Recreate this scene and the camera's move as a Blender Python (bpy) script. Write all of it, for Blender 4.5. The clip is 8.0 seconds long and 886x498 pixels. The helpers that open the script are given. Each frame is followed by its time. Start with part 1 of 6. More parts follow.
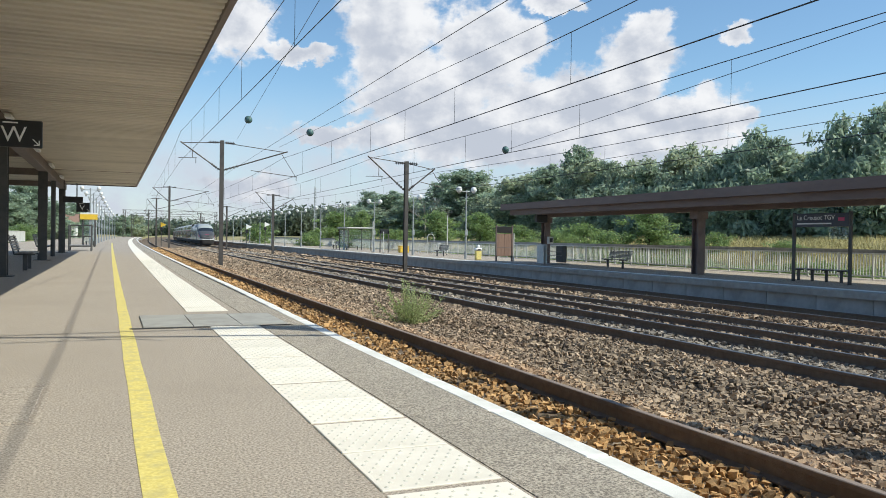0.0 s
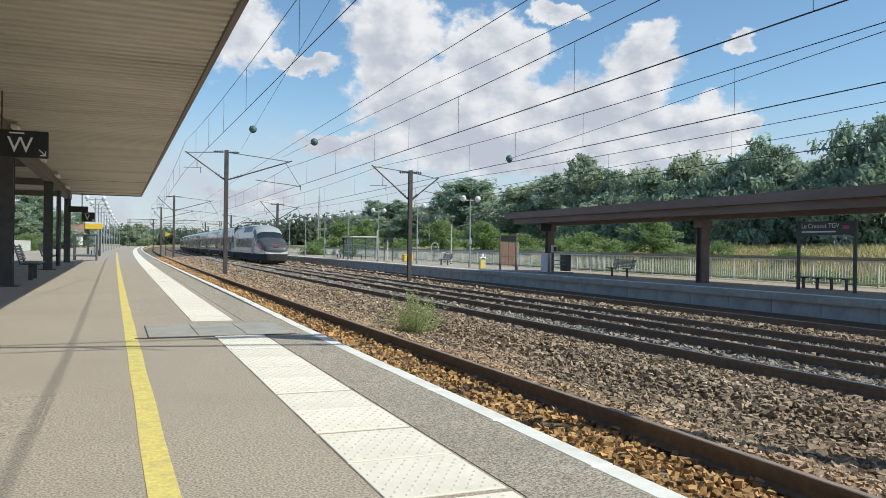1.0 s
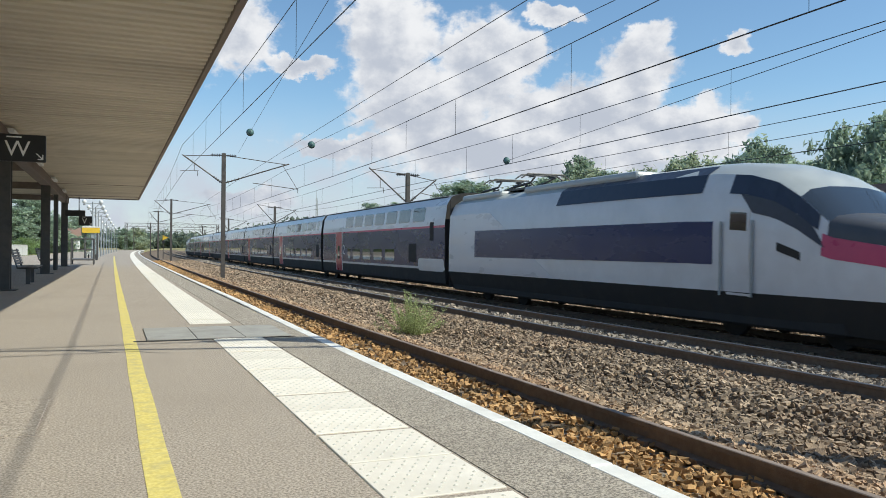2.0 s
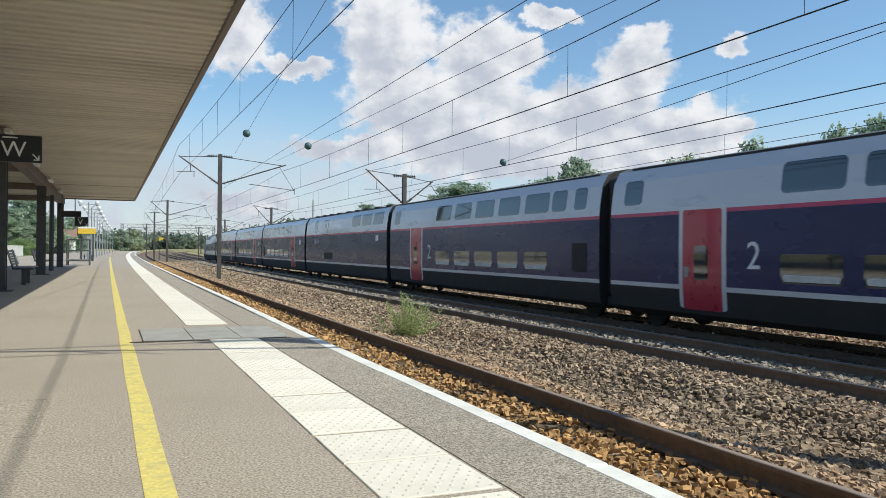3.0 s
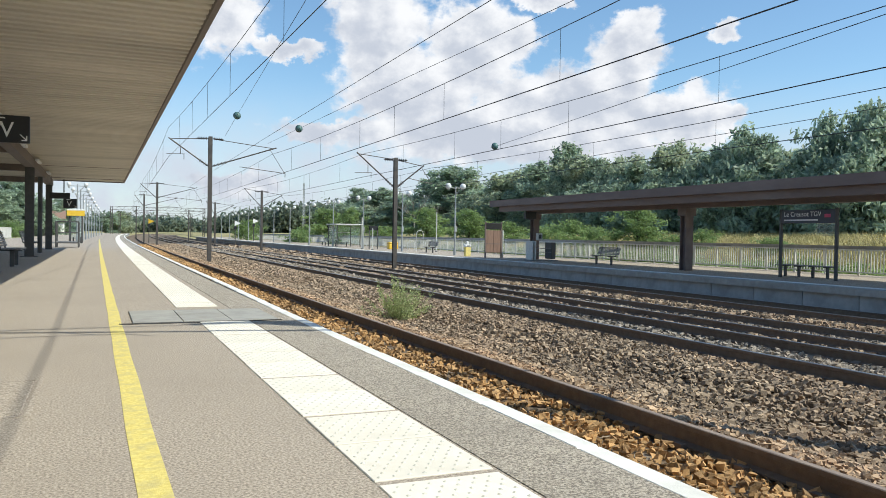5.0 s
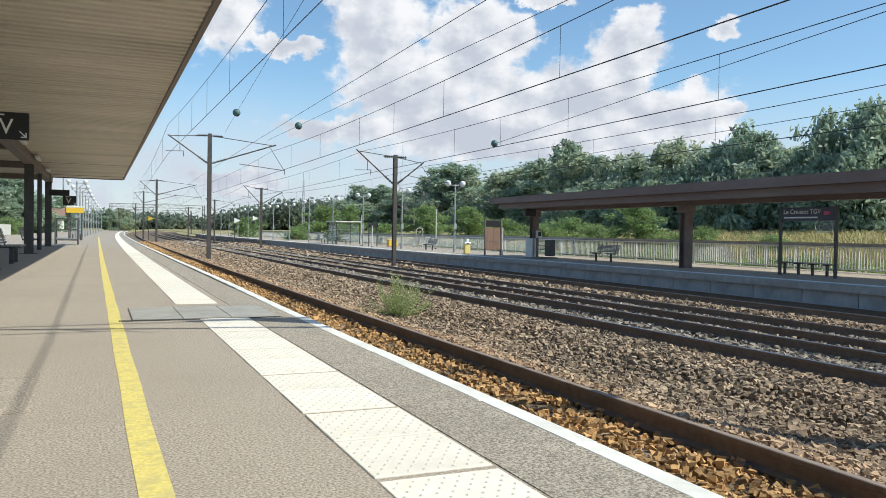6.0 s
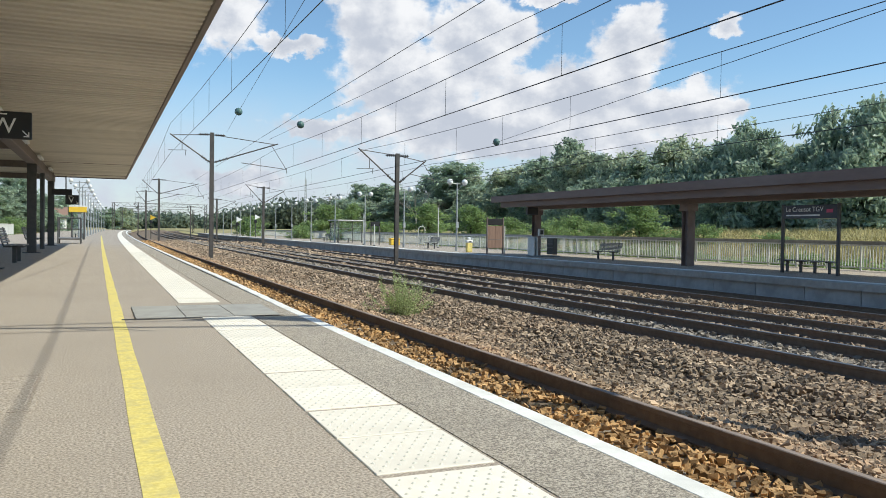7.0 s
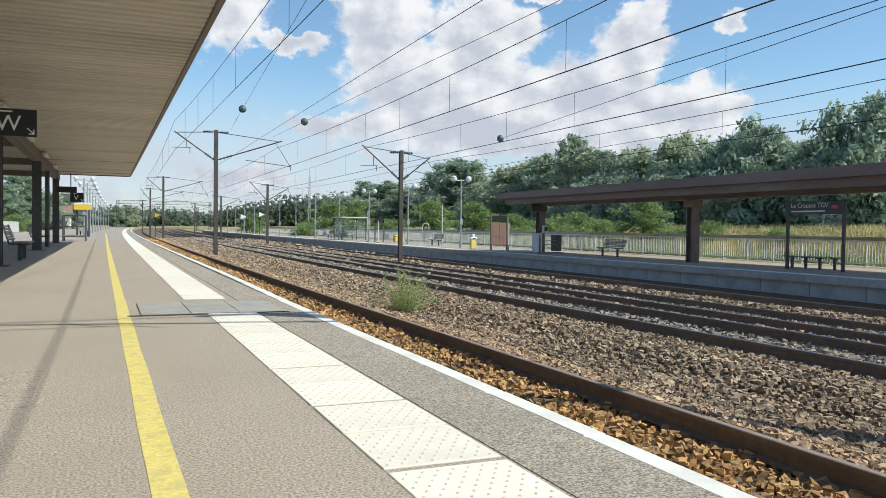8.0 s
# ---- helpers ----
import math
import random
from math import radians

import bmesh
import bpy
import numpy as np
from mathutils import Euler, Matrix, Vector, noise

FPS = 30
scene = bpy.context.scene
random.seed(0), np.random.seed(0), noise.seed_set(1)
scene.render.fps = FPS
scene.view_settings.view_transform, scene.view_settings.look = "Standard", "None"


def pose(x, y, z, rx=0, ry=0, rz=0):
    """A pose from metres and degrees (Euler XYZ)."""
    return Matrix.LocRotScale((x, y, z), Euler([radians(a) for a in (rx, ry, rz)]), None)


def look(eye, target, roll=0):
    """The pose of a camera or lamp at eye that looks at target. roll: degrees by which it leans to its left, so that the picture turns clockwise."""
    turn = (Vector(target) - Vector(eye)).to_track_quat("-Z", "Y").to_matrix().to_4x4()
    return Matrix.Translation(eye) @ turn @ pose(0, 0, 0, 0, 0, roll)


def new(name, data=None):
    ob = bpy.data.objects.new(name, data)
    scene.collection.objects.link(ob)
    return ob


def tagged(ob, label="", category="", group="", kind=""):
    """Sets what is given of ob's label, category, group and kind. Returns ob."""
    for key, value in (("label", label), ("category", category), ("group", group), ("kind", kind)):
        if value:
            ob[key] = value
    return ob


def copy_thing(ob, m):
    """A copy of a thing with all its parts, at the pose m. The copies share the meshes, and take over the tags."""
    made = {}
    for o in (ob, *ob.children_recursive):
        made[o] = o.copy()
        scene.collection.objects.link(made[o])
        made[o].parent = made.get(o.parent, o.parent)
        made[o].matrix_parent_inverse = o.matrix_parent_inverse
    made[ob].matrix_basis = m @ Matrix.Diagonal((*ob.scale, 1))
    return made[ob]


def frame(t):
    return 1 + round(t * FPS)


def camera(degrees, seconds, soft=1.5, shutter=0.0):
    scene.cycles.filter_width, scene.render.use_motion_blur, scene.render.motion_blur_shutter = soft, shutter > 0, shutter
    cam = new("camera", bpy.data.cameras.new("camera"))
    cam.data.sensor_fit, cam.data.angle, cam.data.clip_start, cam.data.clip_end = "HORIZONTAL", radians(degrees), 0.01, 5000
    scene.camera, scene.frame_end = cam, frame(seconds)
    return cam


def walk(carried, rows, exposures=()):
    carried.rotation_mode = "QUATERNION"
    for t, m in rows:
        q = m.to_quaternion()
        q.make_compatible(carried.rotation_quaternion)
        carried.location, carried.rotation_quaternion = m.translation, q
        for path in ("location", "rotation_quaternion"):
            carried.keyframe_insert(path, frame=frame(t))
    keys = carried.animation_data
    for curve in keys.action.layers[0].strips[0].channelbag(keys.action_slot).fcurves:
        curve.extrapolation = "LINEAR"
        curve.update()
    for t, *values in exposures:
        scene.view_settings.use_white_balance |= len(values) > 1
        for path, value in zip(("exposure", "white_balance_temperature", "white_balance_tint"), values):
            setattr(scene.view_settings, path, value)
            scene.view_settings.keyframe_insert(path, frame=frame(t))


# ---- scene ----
R_CURVE = 5500.0
EYE_Z = 0.95
RAIL_Z = {"near_siding": -0.55, "near_main": -0.62, "far_main": -0.94, "far_siding": -0.93}
AXIS = {"near_siding": 3.66, "near_main": 9.24, "far_main": 14.05, "far_siding": 18.3}
FAR_PLATFORM = -0.38


def place(s, d, z=0.0):
    """A point s metres along the line, d metres to its side."""
    return (d + s * s / (2 * R_CURVE), s, z)


def heading(s):
    return -math.degrees(s / R_CURVE)


def aim(yaw, pitch, roll, x, y, z):
    y1, p1 = radians(yaw), radians(pitch)
    eye = Vector((x, y, EYE_Z + z))
    return look(eye, eye + Vector((math.sin(y1) * math.cos(p1), math.cos(y1) * math.cos(p1), math.sin(p1))), roll)


# camera: hand-held on the spot
cam = camera(58.5, 8.0, soft=0.9, shutter=0.03)
PATH = [
    (0, 22.733, -0.735, 0.894, 0.024, 0.020, 0.018),
    (0.5, 22.688, -0.440, 0.999, 0.021, 0.005, 0.027),
    (1, 22.434, -0.106, 0.786, 0.014, 0.002, 0.024),
    (1.5, 22.478, -0.002, 0.569, 0.009, 0.001, 0.019),
    (3, 22.861, 0.171, 0.594, 0.001, -0.016, 0.014),
    (3.5, 23.017, 0.009, 0.615, 0.005, -0.007, 0.011),
    (4, 23.147, -0.289, 0.792, 0.005, 0.001, 0.008),
    (4.5, 23.442, -0.677, 0.862, 0.004, -0.003, 0.005),
    (6, 23.564, -1.150, 0.937, 0.003, -0.000, -0.001),
    (6.5, 23.419, -1.124, 0.900, 0.000, -0.000, -0.000),
    (7, 23.407, -1.257, 0.827, -0.000, -0.012, -0.004),
    (7.5, 23.346, -1.377, 0.755, -0.003, -0.011, -0.008),
    (8, 23.126, -1.477, 0.718, -0.008, -0.009, -0.014),
]
# the camera's own metering drifts a little
walk(cam, [(t, aim(*v)) for t, *v in PATH], [(0, 0.35), (0.5, 0.25), (1.5, 0.27), (3.0, 0.3), (3.5, 0.34), (4.0, 0.36), (4.5, 0.45), (6.5, 0.38), (8, 0.37)])

# ---- light ----
SUN_EL, SUN_AZ = 44.5, 128.0  # azimuth clockwise from +y
SKY_STRENGTH = 0.128
world = bpy.data.worlds.new("sky")
scene.world = world
world.use_nodes = True


def build_sky():
    nt = world.node_tree
    nt.nodes.clear()
    N, L = nt.nodes.new, nt.links.new

    def val(v):
        n = N("ShaderNodeValue"); n.outputs[0].default_value = v
        return n.outputs[0]

    def m(op, a, b=None, c=None, clamp=False):
        n = N("ShaderNodeMath"); n.operation = op; n.use_clamp = clamp
        for i, q in enumerate((a, b, c)):
            if q is None:
                continue
            if isinstance(q, (int, float)):
                n.inputs[i].default_value = q
            else:
                L(q, n.inputs[i])
        return n.outputs[0]

    sky = N("ShaderNodeTexSky")
    sky.sky_type, sky.sun_disc = "NISHITA", False
    sky.sun_elevation, sky.sun_rotation = radians(SUN_EL), radians(SUN_AZ)
    sky.dust_density, sky.ozone_density, sky.air_density = 0.3, 2.2, 1.0
    geo = N("ShaderNodeTexCoord")
    sep = N("ShaderNodeSeparateXYZ")
    L(geo.outputs["Generated"], sep.inputs[0])
    az = m("MULTIPLY", m("ARCTAN2", sep.outputs[0], sep.outputs[1]), 57.2958)
    el = m("MULTIPLY", m("ARCSINE", sep.outputs[2]), 57.2958)
    com = N("ShaderNodeCombineXYZ")
    L(az, com.inputs[0]); L(m("MULTIPLY", el, 1.25), com.inputs[1])

    def noise_tex(scale, detail, rough, shift):
        mp = N("ShaderNodeMapping"); mp.inputs["Location"].default_value = shift
        L(com.outputs[0], mp.inputs[0])
        n = N("ShaderNodeTexNoise")
        n.inputs["Scale"].default_value, n.inputs["Detail"].default_value, n.inputs["Roughness"].default_value = scale, detail, rough
        L(mp.outputs[0], n.inputs["Vector"])
        return n.outputs["Fac"]

    big = noise_tex(0.16, 8, 0.58, (3.1, 7.7, 0))
    fine = noise_tex(0.55, 6, 0.6, (11.0, 2.0, 0))
    lit = noise_tex(0.16, 8, 0.58, (2.2, 6.6, 0))
    # cumulus masses: azimuth, elevation, half width, half height
    masses = [(18.7, 14.4, 3.7, 4.1), (20.8, 10.6, 5.6, 3.2), (25.6, 13.4, 4.4, 3.7), (28.2, 13.8, 2.1, 2.1), (31.3, 9.4, 8.2, 3.2), (36.0, 11.8, 3.4, 3.5), (36.1, 14.3, 2.2, 1.6), (40.2, 8.6, 4.4, 2.2), (43.3, 8.0, 1.8, 1.0), (27.3, 7.1, 13.5, 2.3), (7.6, 14.6, 3.6, 2.6), (12.5, 12.8, 2.6, 0.8), (42.7, 13.9, 1.3, 0.8), (30.2, 16.4, 1.8, 0.7), (8.9, 3.3, 3.3, 1.1), (15.5, 7.3, 4.5, 0.9)]
    def warped(q, amount, *shapes):
        for scale, share, shift in shapes:
            q = m("ADD", q, m("MULTIPLY", m("SUBTRACT", noise_tex(scale, 5, 0.6, shift), 0.5), amount * share))
        return q

    waz = warped(az, 4.6, (0.2, 1.0, (1.0, 9.0, 3.0)), (0.7, 0.45, (4.0, 2.0, 1.0)))
    wel = warped(el, 3.4, (0.22, 1.0, (8.0, 3.0, 5.0)), (0.75, 0.5, (2.0, 6.0, 7.0)))
    best = None
    for a, e, w, h in masses:
        dx = m("DIVIDE", m("SUBTRACT", waz, a), w)
        dy = m("DIVIDE", m("SUBTRACT", wel, e), h)
        q = m("SUBTRACT", 1.0, m("SQRT", m("ADD", m("MULTIPLY", dx, dx), m("MULTIPLY", dy, dy))))
        best = q if best is None else m("SMOOTH_MAX", best, q, 0.12)
    best = m("MAXIMUM", best, -0.62)
    dens = m("ADD", m("MULTIPLY", best, 1.5), m("MULTIPLY", m("SUBTRACT", big, 0.5), 1.6))
    dens = m("ADD", dens, m("MULTIPLY", m("SUBTRACT", fine, 0.5), 1.3))
    ramp = N("ShaderNodeMapRange"); ramp.interpolation_type = "SMOOTHSTEP"
    L(dens, ramp.inputs[0]); ramp.inputs[1].default_value, ramp.inputs[2].default_value = -0.12, 0.42
    cover = ramp.outputs[0]
    # thin veil low over the land
    veil = N("ShaderNodeMapRange"); veil.interpolation_type = "SMOOTHSTEP"
    L(el, veil.inputs[0]); veil.inputs[1].default_value, veil.inputs[2].default_value = 11.5, 3.0
    veil.inputs[4].default_value = 0.95
    vn = N("ShaderNodeMapRange"); L(noise_tex(0.22, 6, 0.6, (5, 1, 0)), vn.inputs[0])
    vn.inputs[1].default_value, vn.inputs[2].default_value = 0.3, 0.62
    vn.inputs[3].default_value = 0.55
    thin = m("MULTIPLY", veil.outputs[0], vn.outputs[0])
    # sunlit crowns, grey undersides
    relief = m("ADD", m("MULTIPLY", m("SUBTRACT", lit, big), 2.6), m("MULTIPLY", m("SUBTRACT", el, 13.0), 0.028))
    shade = N("ShaderNodeMapRange"); shade.interpolation_type = "SMOOTHSTEP"
    L(m("SUBTRACT", m("ADD", relief, m("MULTIPLY", fine, 0.5)), m("MULTIPLY", best, 0.45)), shade.inputs[0])
    shade.inputs[1].default_value, shade.inputs[2].default_value = -0.45, 0.5
    tone = N("ShaderNodeMix"); tone.data_type = "RGBA"
    L(shade.outputs[0], tone.inputs[0])
    tone.inputs[6].default_value, tone.inputs[7].default_value = (3.35, 3.65, 4.2, 1), (5.6, 5.7, 5.85, 1)
    mix = N("ShaderNodeMix"); mix.data_type = "RGBA"
    blue = N("ShaderNodeMix"); blue.data_type, blue.blend_type = "RGBA", "MULTIPLY"
    blue.inputs[0].default_value = 1.0
    blue.inputs[7].default_value = (0.77, 0.91, 0.94, 1)
    L(sky.outputs[0], blue.inputs[6])
    hazy = N("ShaderNodeMix"); hazy.data_type = "RGBA"
    L(thin, hazy.inputs[0]); L(blue.outputs[2], hazy.inputs[6])
    hazy.inputs[7].default_value = (3.75, 4.05, 4.65, 1)
    L(cover, mix.inputs[0]); L(hazy.outputs[2], mix.inputs[6]); L(tone.outputs[2], mix.inputs[7])
    bg = N("ShaderNodeBackground"); bg.inputs[1].default_value = SKY_STRENGTH
    L(mix.outputs[2], bg.inputs[0])
    out = N("ShaderNodeOutputWorld"); L(bg.outputs[0], out.inputs[0])



SUN = new("sun", bpy.data.lights.new("sun", "SUN"))
SUN.data.energy, SUN.data.angle, SUN.data.color = 4.1, radians(0.55), (0.955, 0.945, 0.815)
sun_dir = Vector((math.sin(radians(SUN_AZ)) * math.cos(radians(SUN_EL)), math.cos(radians(SUN_AZ)) * math.cos(radians(SUN_EL)), math.sin(radians(SUN_EL))))
SUN.matrix_world = look(sun_dir * 300, (0, 0, 0))
build_sky()


# ---- materials ----
def surface(name, a, b, scale=6.0, rough=0.7, bump=0.0, bump_scale=60.0, metal=0.0, stain=None, stain_scale=0.7, stain_amount=0.5, stretch=(1, 1, 1), per_object=0.0, per_island=0.0, coat=0.0, rough_var=0.12, crisp=0.18):
    """A worn surface: two colours by grain, larger stains, fine relief."""
    mt = bpy.data.materials.new(name)
    mt.use_nodes = True
    nt = mt.node_tree
    N, L = nt.nodes.new, nt.links.new
    bsdf = nt.nodes["Principled BSDF"]
    tc = N("ShaderNodeTexCoord")
    mp = N("ShaderNodeMapping"); mp.inputs["Scale"].default_value = stretch
    L(tc.outputs["Object"], mp.inputs[0])

    def noise_tex(sc, det=5.0, ro=0.6):
        n = N("ShaderNodeTexNoise")
        n.inputs["Scale"].default_value, n.inputs["Detail"].default_value, n.inputs["Roughness"].default_value = sc, det, ro
        L(mp.outputs[0], n.inputs["Vector"])
        return n.outputs["Fac"]

    def mixed(fac, x, y):
        n = N("ShaderNodeMix"); n.data_type = "RGBA"
        L(fac, n.inputs[0])
        for i, q in ((6, x), (7, y)):
            if isinstance(q, tuple):
                n.inputs[i].default_value = (*q, 1)
            else:
                L(q, n.inputs[i])
        return n.outputs[2]

    def ranged(fac, lo, hi, to0=0.0, to1=1.0):
        n = N("ShaderNodeMapRange"); L(fac, n.inputs[0])
        n.inputs[1].default_value, n.inputs[2].default_value, n.inputs[3].default_value, n.inputs[4].default_value = lo, hi, to0, to1
        return n.outputs[0]

    grain = noise_tex(scale)
    col = mixed(ranged(grain, 0.5 - crisp, 0.5 + crisp), a, b)
    if stain:
        col = mixed(ranged(noise_tex(stain_scale, 6, 0.65), 0.45, 0.75, 0.0, stain_amount), col, stain)
    if per_object or per_island:
        if per_island:
            g = N("ShaderNodeNewGeometry"); rnd, amount = g.outputs["Random Per Island"], per_island
        else:
            g = N("ShaderNodeObjectInfo"); rnd, amount = g.outputs["Random"], per_object
        hs = N("ShaderNodeHueSaturation")
        L(ranged(rnd, 0, 1, 1 - amount, 1 + amount), hs.inputs["Value"])
        L(col, hs.inputs["Color"])
        col = hs.outputs[0]
    L(col, bsdf.inputs["Base Color"])
    L(ranged(grain, 0.3, 0.7, max(0.03, rough - rough_var), min(1, rough + rough_var)), bsdf.inputs["Roughness"])
    bsdf.inputs["Metallic"].default_value = metal
    bsdf.inputs["Coat Weight"].default_value = coat
    if bump:
        bp = N("ShaderNodeBump")
        bp.inputs["Strength"].default_value, bp.inputs["Distance"].default_value = bump, 0.01
        L(noise_tex(bump_scale, 3, 0.6), bp.inputs["Height"])
        L(bp.outputs[0], bsdf.inputs["Normal"])
    return mt


def glass(name, tint=(0.02, 0.03, 0.035), rough=0.05):
    mt = bpy.data.materials.new(name)
    mt.use_nodes = True
    b = mt.node_tree.nodes["Principled BSDF"]
    b.inputs["Base Color"].default_value = (*tint, 1)
    b.inputs["Roughness"].default_value = rough
    b.inputs["IOR"].default_value = 1.95
    return mt


def clear_glass(name):
    mt = bpy.data.materials.new(name)
    mt.use_nodes = True
    nt = mt.node_tree
    b = nt.nodes["Principled BSDF"]
    b.inputs["Base Color"].default_value = (0.85, 0.92, 0.9, 1)
    b.inputs["Roughness"].default_value = 0.04
    b.inputs["Transmission Weight"].default_value = 0.9
    b.inputs["IOR"].default_value = 1.1
    return mt


def leaf_surface(name, a, b):
    mt = surface(name, a, b, scale=1.3, rough=0.5, per_island=0.35, stain=tuple(c * 0.75 for c in a), stain_scale=0.25, stain_amount=0.6)
    bs = mt.node_tree.nodes["Principled BSDF"]
    bs.inputs["Specular IOR Level"].default_value = 0.6
    nt = mt.node_tree
    tr = nt.nodes.new("ShaderNodeBsdfTranslucent")
    nt.links.new(bs.inputs["Base Color"].links[0].from_socket, tr.inputs["Color"])
    mx = nt.nodes.new("ShaderNodeMixShader"); mx.inputs[0].default_value = 0.55
    nt.links.new(bs.outputs[0], mx.inputs[1]); nt.links.new(tr.outputs[0], mx.inputs[2])
    nt.links.new(mx.outputs[0], nt.nodes["Material Output"].inputs["Surface"])
    return mt


ASPHALT = surface("platform_asphalt", (0.215, 0.18, 0.148), (0.555, 0.48, 0.4), 85, 0.9, 0.3, 230, stain=(0.29, 0.245, 0.2), stain_scale=0.55, stain_amount=0.45, crisp=0.12)
EDGE_ASPHALT = surface("edge_asphalt", (0.165, 0.142, 0.118), (0.56, 0.495, 0.41), 85, 0.92, 0.5, 190, stain=(0.22, 0.195, 0.165), stain_scale=0.9, stain_amount=0.45, crisp=0.1)
COPING = surface("white_coping_paint", (0.72, 0.71, 0.67), (0.82, 0.81, 0.77), 14, 0.75, 0.3, 120, stain=(0.45, 0.43, 0.39), stain_scale=2.2, stain_amount=0.45)
TACTILE = surface("tactile_slab_paint", (0.765, 0.71, 0.62), (0.865, 0.81, 0.72), 7, 0.75, 0.25, 140, stain=(0.6, 0.56, 0.47), stain_scale=1.4, stain_amount=0.4, per_object=0.05)
DOME = surface("tactile_dome", (0.52, 0.5, 0.44), (0.66, 0.63, 0.55), 30, 0.8)
YELLOW = surface("yellow_line_paint", (0.66, 0.53, 0.14), (0.8, 0.68, 0.24), 45, 0.75, 0.4, 190, stain=(0.44, 0.38, 0.22), stain_scale=9.0, stain_amount=0.8, crisp=0.12)
CONCRETE = surface("concrete", (0.3, 0.29, 0.27), (0.4, 0.39, 0.36), 5, 0.88, 0.4, 90, stain=(0.17, 0.16, 0.145), stain_scale=1.1, stain_amount=0.6)
PANEL_CONCRETE = surface("platform_wall_concrete", (0.36, 0.36, 0.36), (0.46, 0.46, 0.45), 4, 0.88, 0.4, 80, stain=(0.2, 0.19, 0.18), stain_scale=1.5, stain_amount=0.55, per_object=0.06)
SLEEPER = surface("sleeper_concrete", (0.3, 0.25, 0.19), (0.42, 0.35, 0.26), 9, 0.92, 0.5, 90, stain=(0.2, 0.12, 0.065), stain_scale=2.5, stain_amount=0.7, per_object=0.12)
RAIL = surface("rusted_rail", (0.15, 0.108, 0.08), (0.21, 0.155, 0.115), 12, 0.95, 0.4, 70, stain=(0.11, 0.08, 0.06), stain_scale=1.2, stain_amount=0.5)
RUSTY_HEAD = surface("rusty_rail_head", (0.2, 0.15, 0.12), (0.3, 0.235, 0.19), 30, 0.7, stretch=(1, 0.1, 1))
RAILHEAD = surface("worn_rail_head", (0.24, 0.22, 0.21), (0.36, 0.34, 0.33), 40, 0.38, metal=0.85, stretch=(1, 0.05, 1))
STONE_GREY = surface("ballast_stone", (0.195, 0.142, 0.095), (0.385, 0.29, 0.2), 3.0, 0.92, 0.5, 120, per_island=0.55, stain=(0.3, 0.19, 0.115), stain_scale=0.35, stain_amount=0.6)
STONE_TAN = surface("tan_ballast_stone", (0.32, 0.215, 0.125), (0.47, 0.335, 0.22), 3.0, 0.92, 0.5, 120, per_island=0.4, stain=(0.34, 0.17, 0.09), stain_scale=0.5, stain_amount=0.7)
STONE_PALE = surface("pale_ballast_stone", (0.22, 0.185, 0.145), (0.34, 0.29, 0.235), 3.0, 0.92, 0.5, 120, per_island=0.4, stain=(0.3, 0.22, 0.15), stain_scale=0.25, stain_amount=0.6)
STONE_RUST = surface("rusty_ballast_stone", (0.36, 0.2, 0.075), (0.5, 0.3, 0.13), 3.0, 0.92, 0.5, 120, per_island=0.45, stain=(0.28, 0.2, 0.12), stain_scale=0.6, stain_amount=0.6)
BALLAST_BED = surface("ballast_bed", (0.08, 0.06, 0.042), (0.26, 0.19, 0.125), 18, 0.95, 1.0, 24, stain=(0.14, 0.09, 0.05), stain_scale=0.4, stain_amount=0.6)
CANOPY_DECK = surface("canopy_soffit", (0.54, 0.49, 0.4), (0.66, 0.6, 0.5), 2.0, 0.6, 0.15, 30, stain=(0.25, 0.22, 0.175), stain_scale=0.35, stain_amount=0.6, stretch=(0.35, 1.6, 1))
CANOPY_TRIM = surface("canopy_trim", (0.15, 0.115, 0.1), (0.2, 0.155, 0.135), 5, 0.6, stain=(0.09, 0.075, 0.065), stain_scale=0.8)
CANOPY_BROWN = surface("brown_canopy_steel", (0.135, 0.095, 0.085), (0.19, 0.14, 0.125), 3, 0.65, stain=(0.3, 0.25, 0.23), stain_scale=1.2, stain_amount=0.4, stretch=(1, 0.25, 1))
STEEL_DARK = surface("dark_painted_steel", (0.045, 0.045, 0.045), (0.075, 0.072, 0.07), 6, 0.55, stain=(0.11, 0.09, 0.075), stain_scale=1.5, stain_amount=0.4)
GALVANISED = surface("weathered_mast_steel", (0.065, 0.06, 0.055), (0.11, 0.1, 0.092), 5, 0.6, metal=0.3, stain=(0.12, 0.085, 0.065), stain_scale=1.0, stain_amount=0.5)
LAMP_STEEL = surface("grey_lamp_steel", (0.3, 0.32, 0.32), (0.4, 0.42, 0.42), 6, 0.5, metal=0.4)
WIRE = surface("catenary_wire", (0.035, 0.04, 0.045), (0.06, 0.065, 0.065), 3, 0.5, metal=0.5)
INSULATOR = surface("dark_insulator", (0.05, 0.045, 0.045), (0.09, 0.08, 0.075), 8, 0.35)
BALL_GREEN = surface("dark_green_ball", (0.06, 0.13, 0.125), (0.09, 0.18, 0.17), 6, 0.5)
BLACK = surface("black_sign_face", (0.012, 0.012, 0.014), (0.022, 0.022, 0.025), 5, 0.45)
NAVY_SIGN = surface("dark_blue_sign_face", (0.018, 0.022, 0.04), (0.028, 0.034, 0.06), 5, 0.4)
WHITE_PRINT = surface("white_print", (0.75, 0.75, 0.74), (0.82, 0.82, 0.8), 5, 0.6)
PINK_PRINT = surface("pink_logo_print", (0.55, 0.06, 0.14), (0.6, 0.08, 0.17), 5, 0.5)
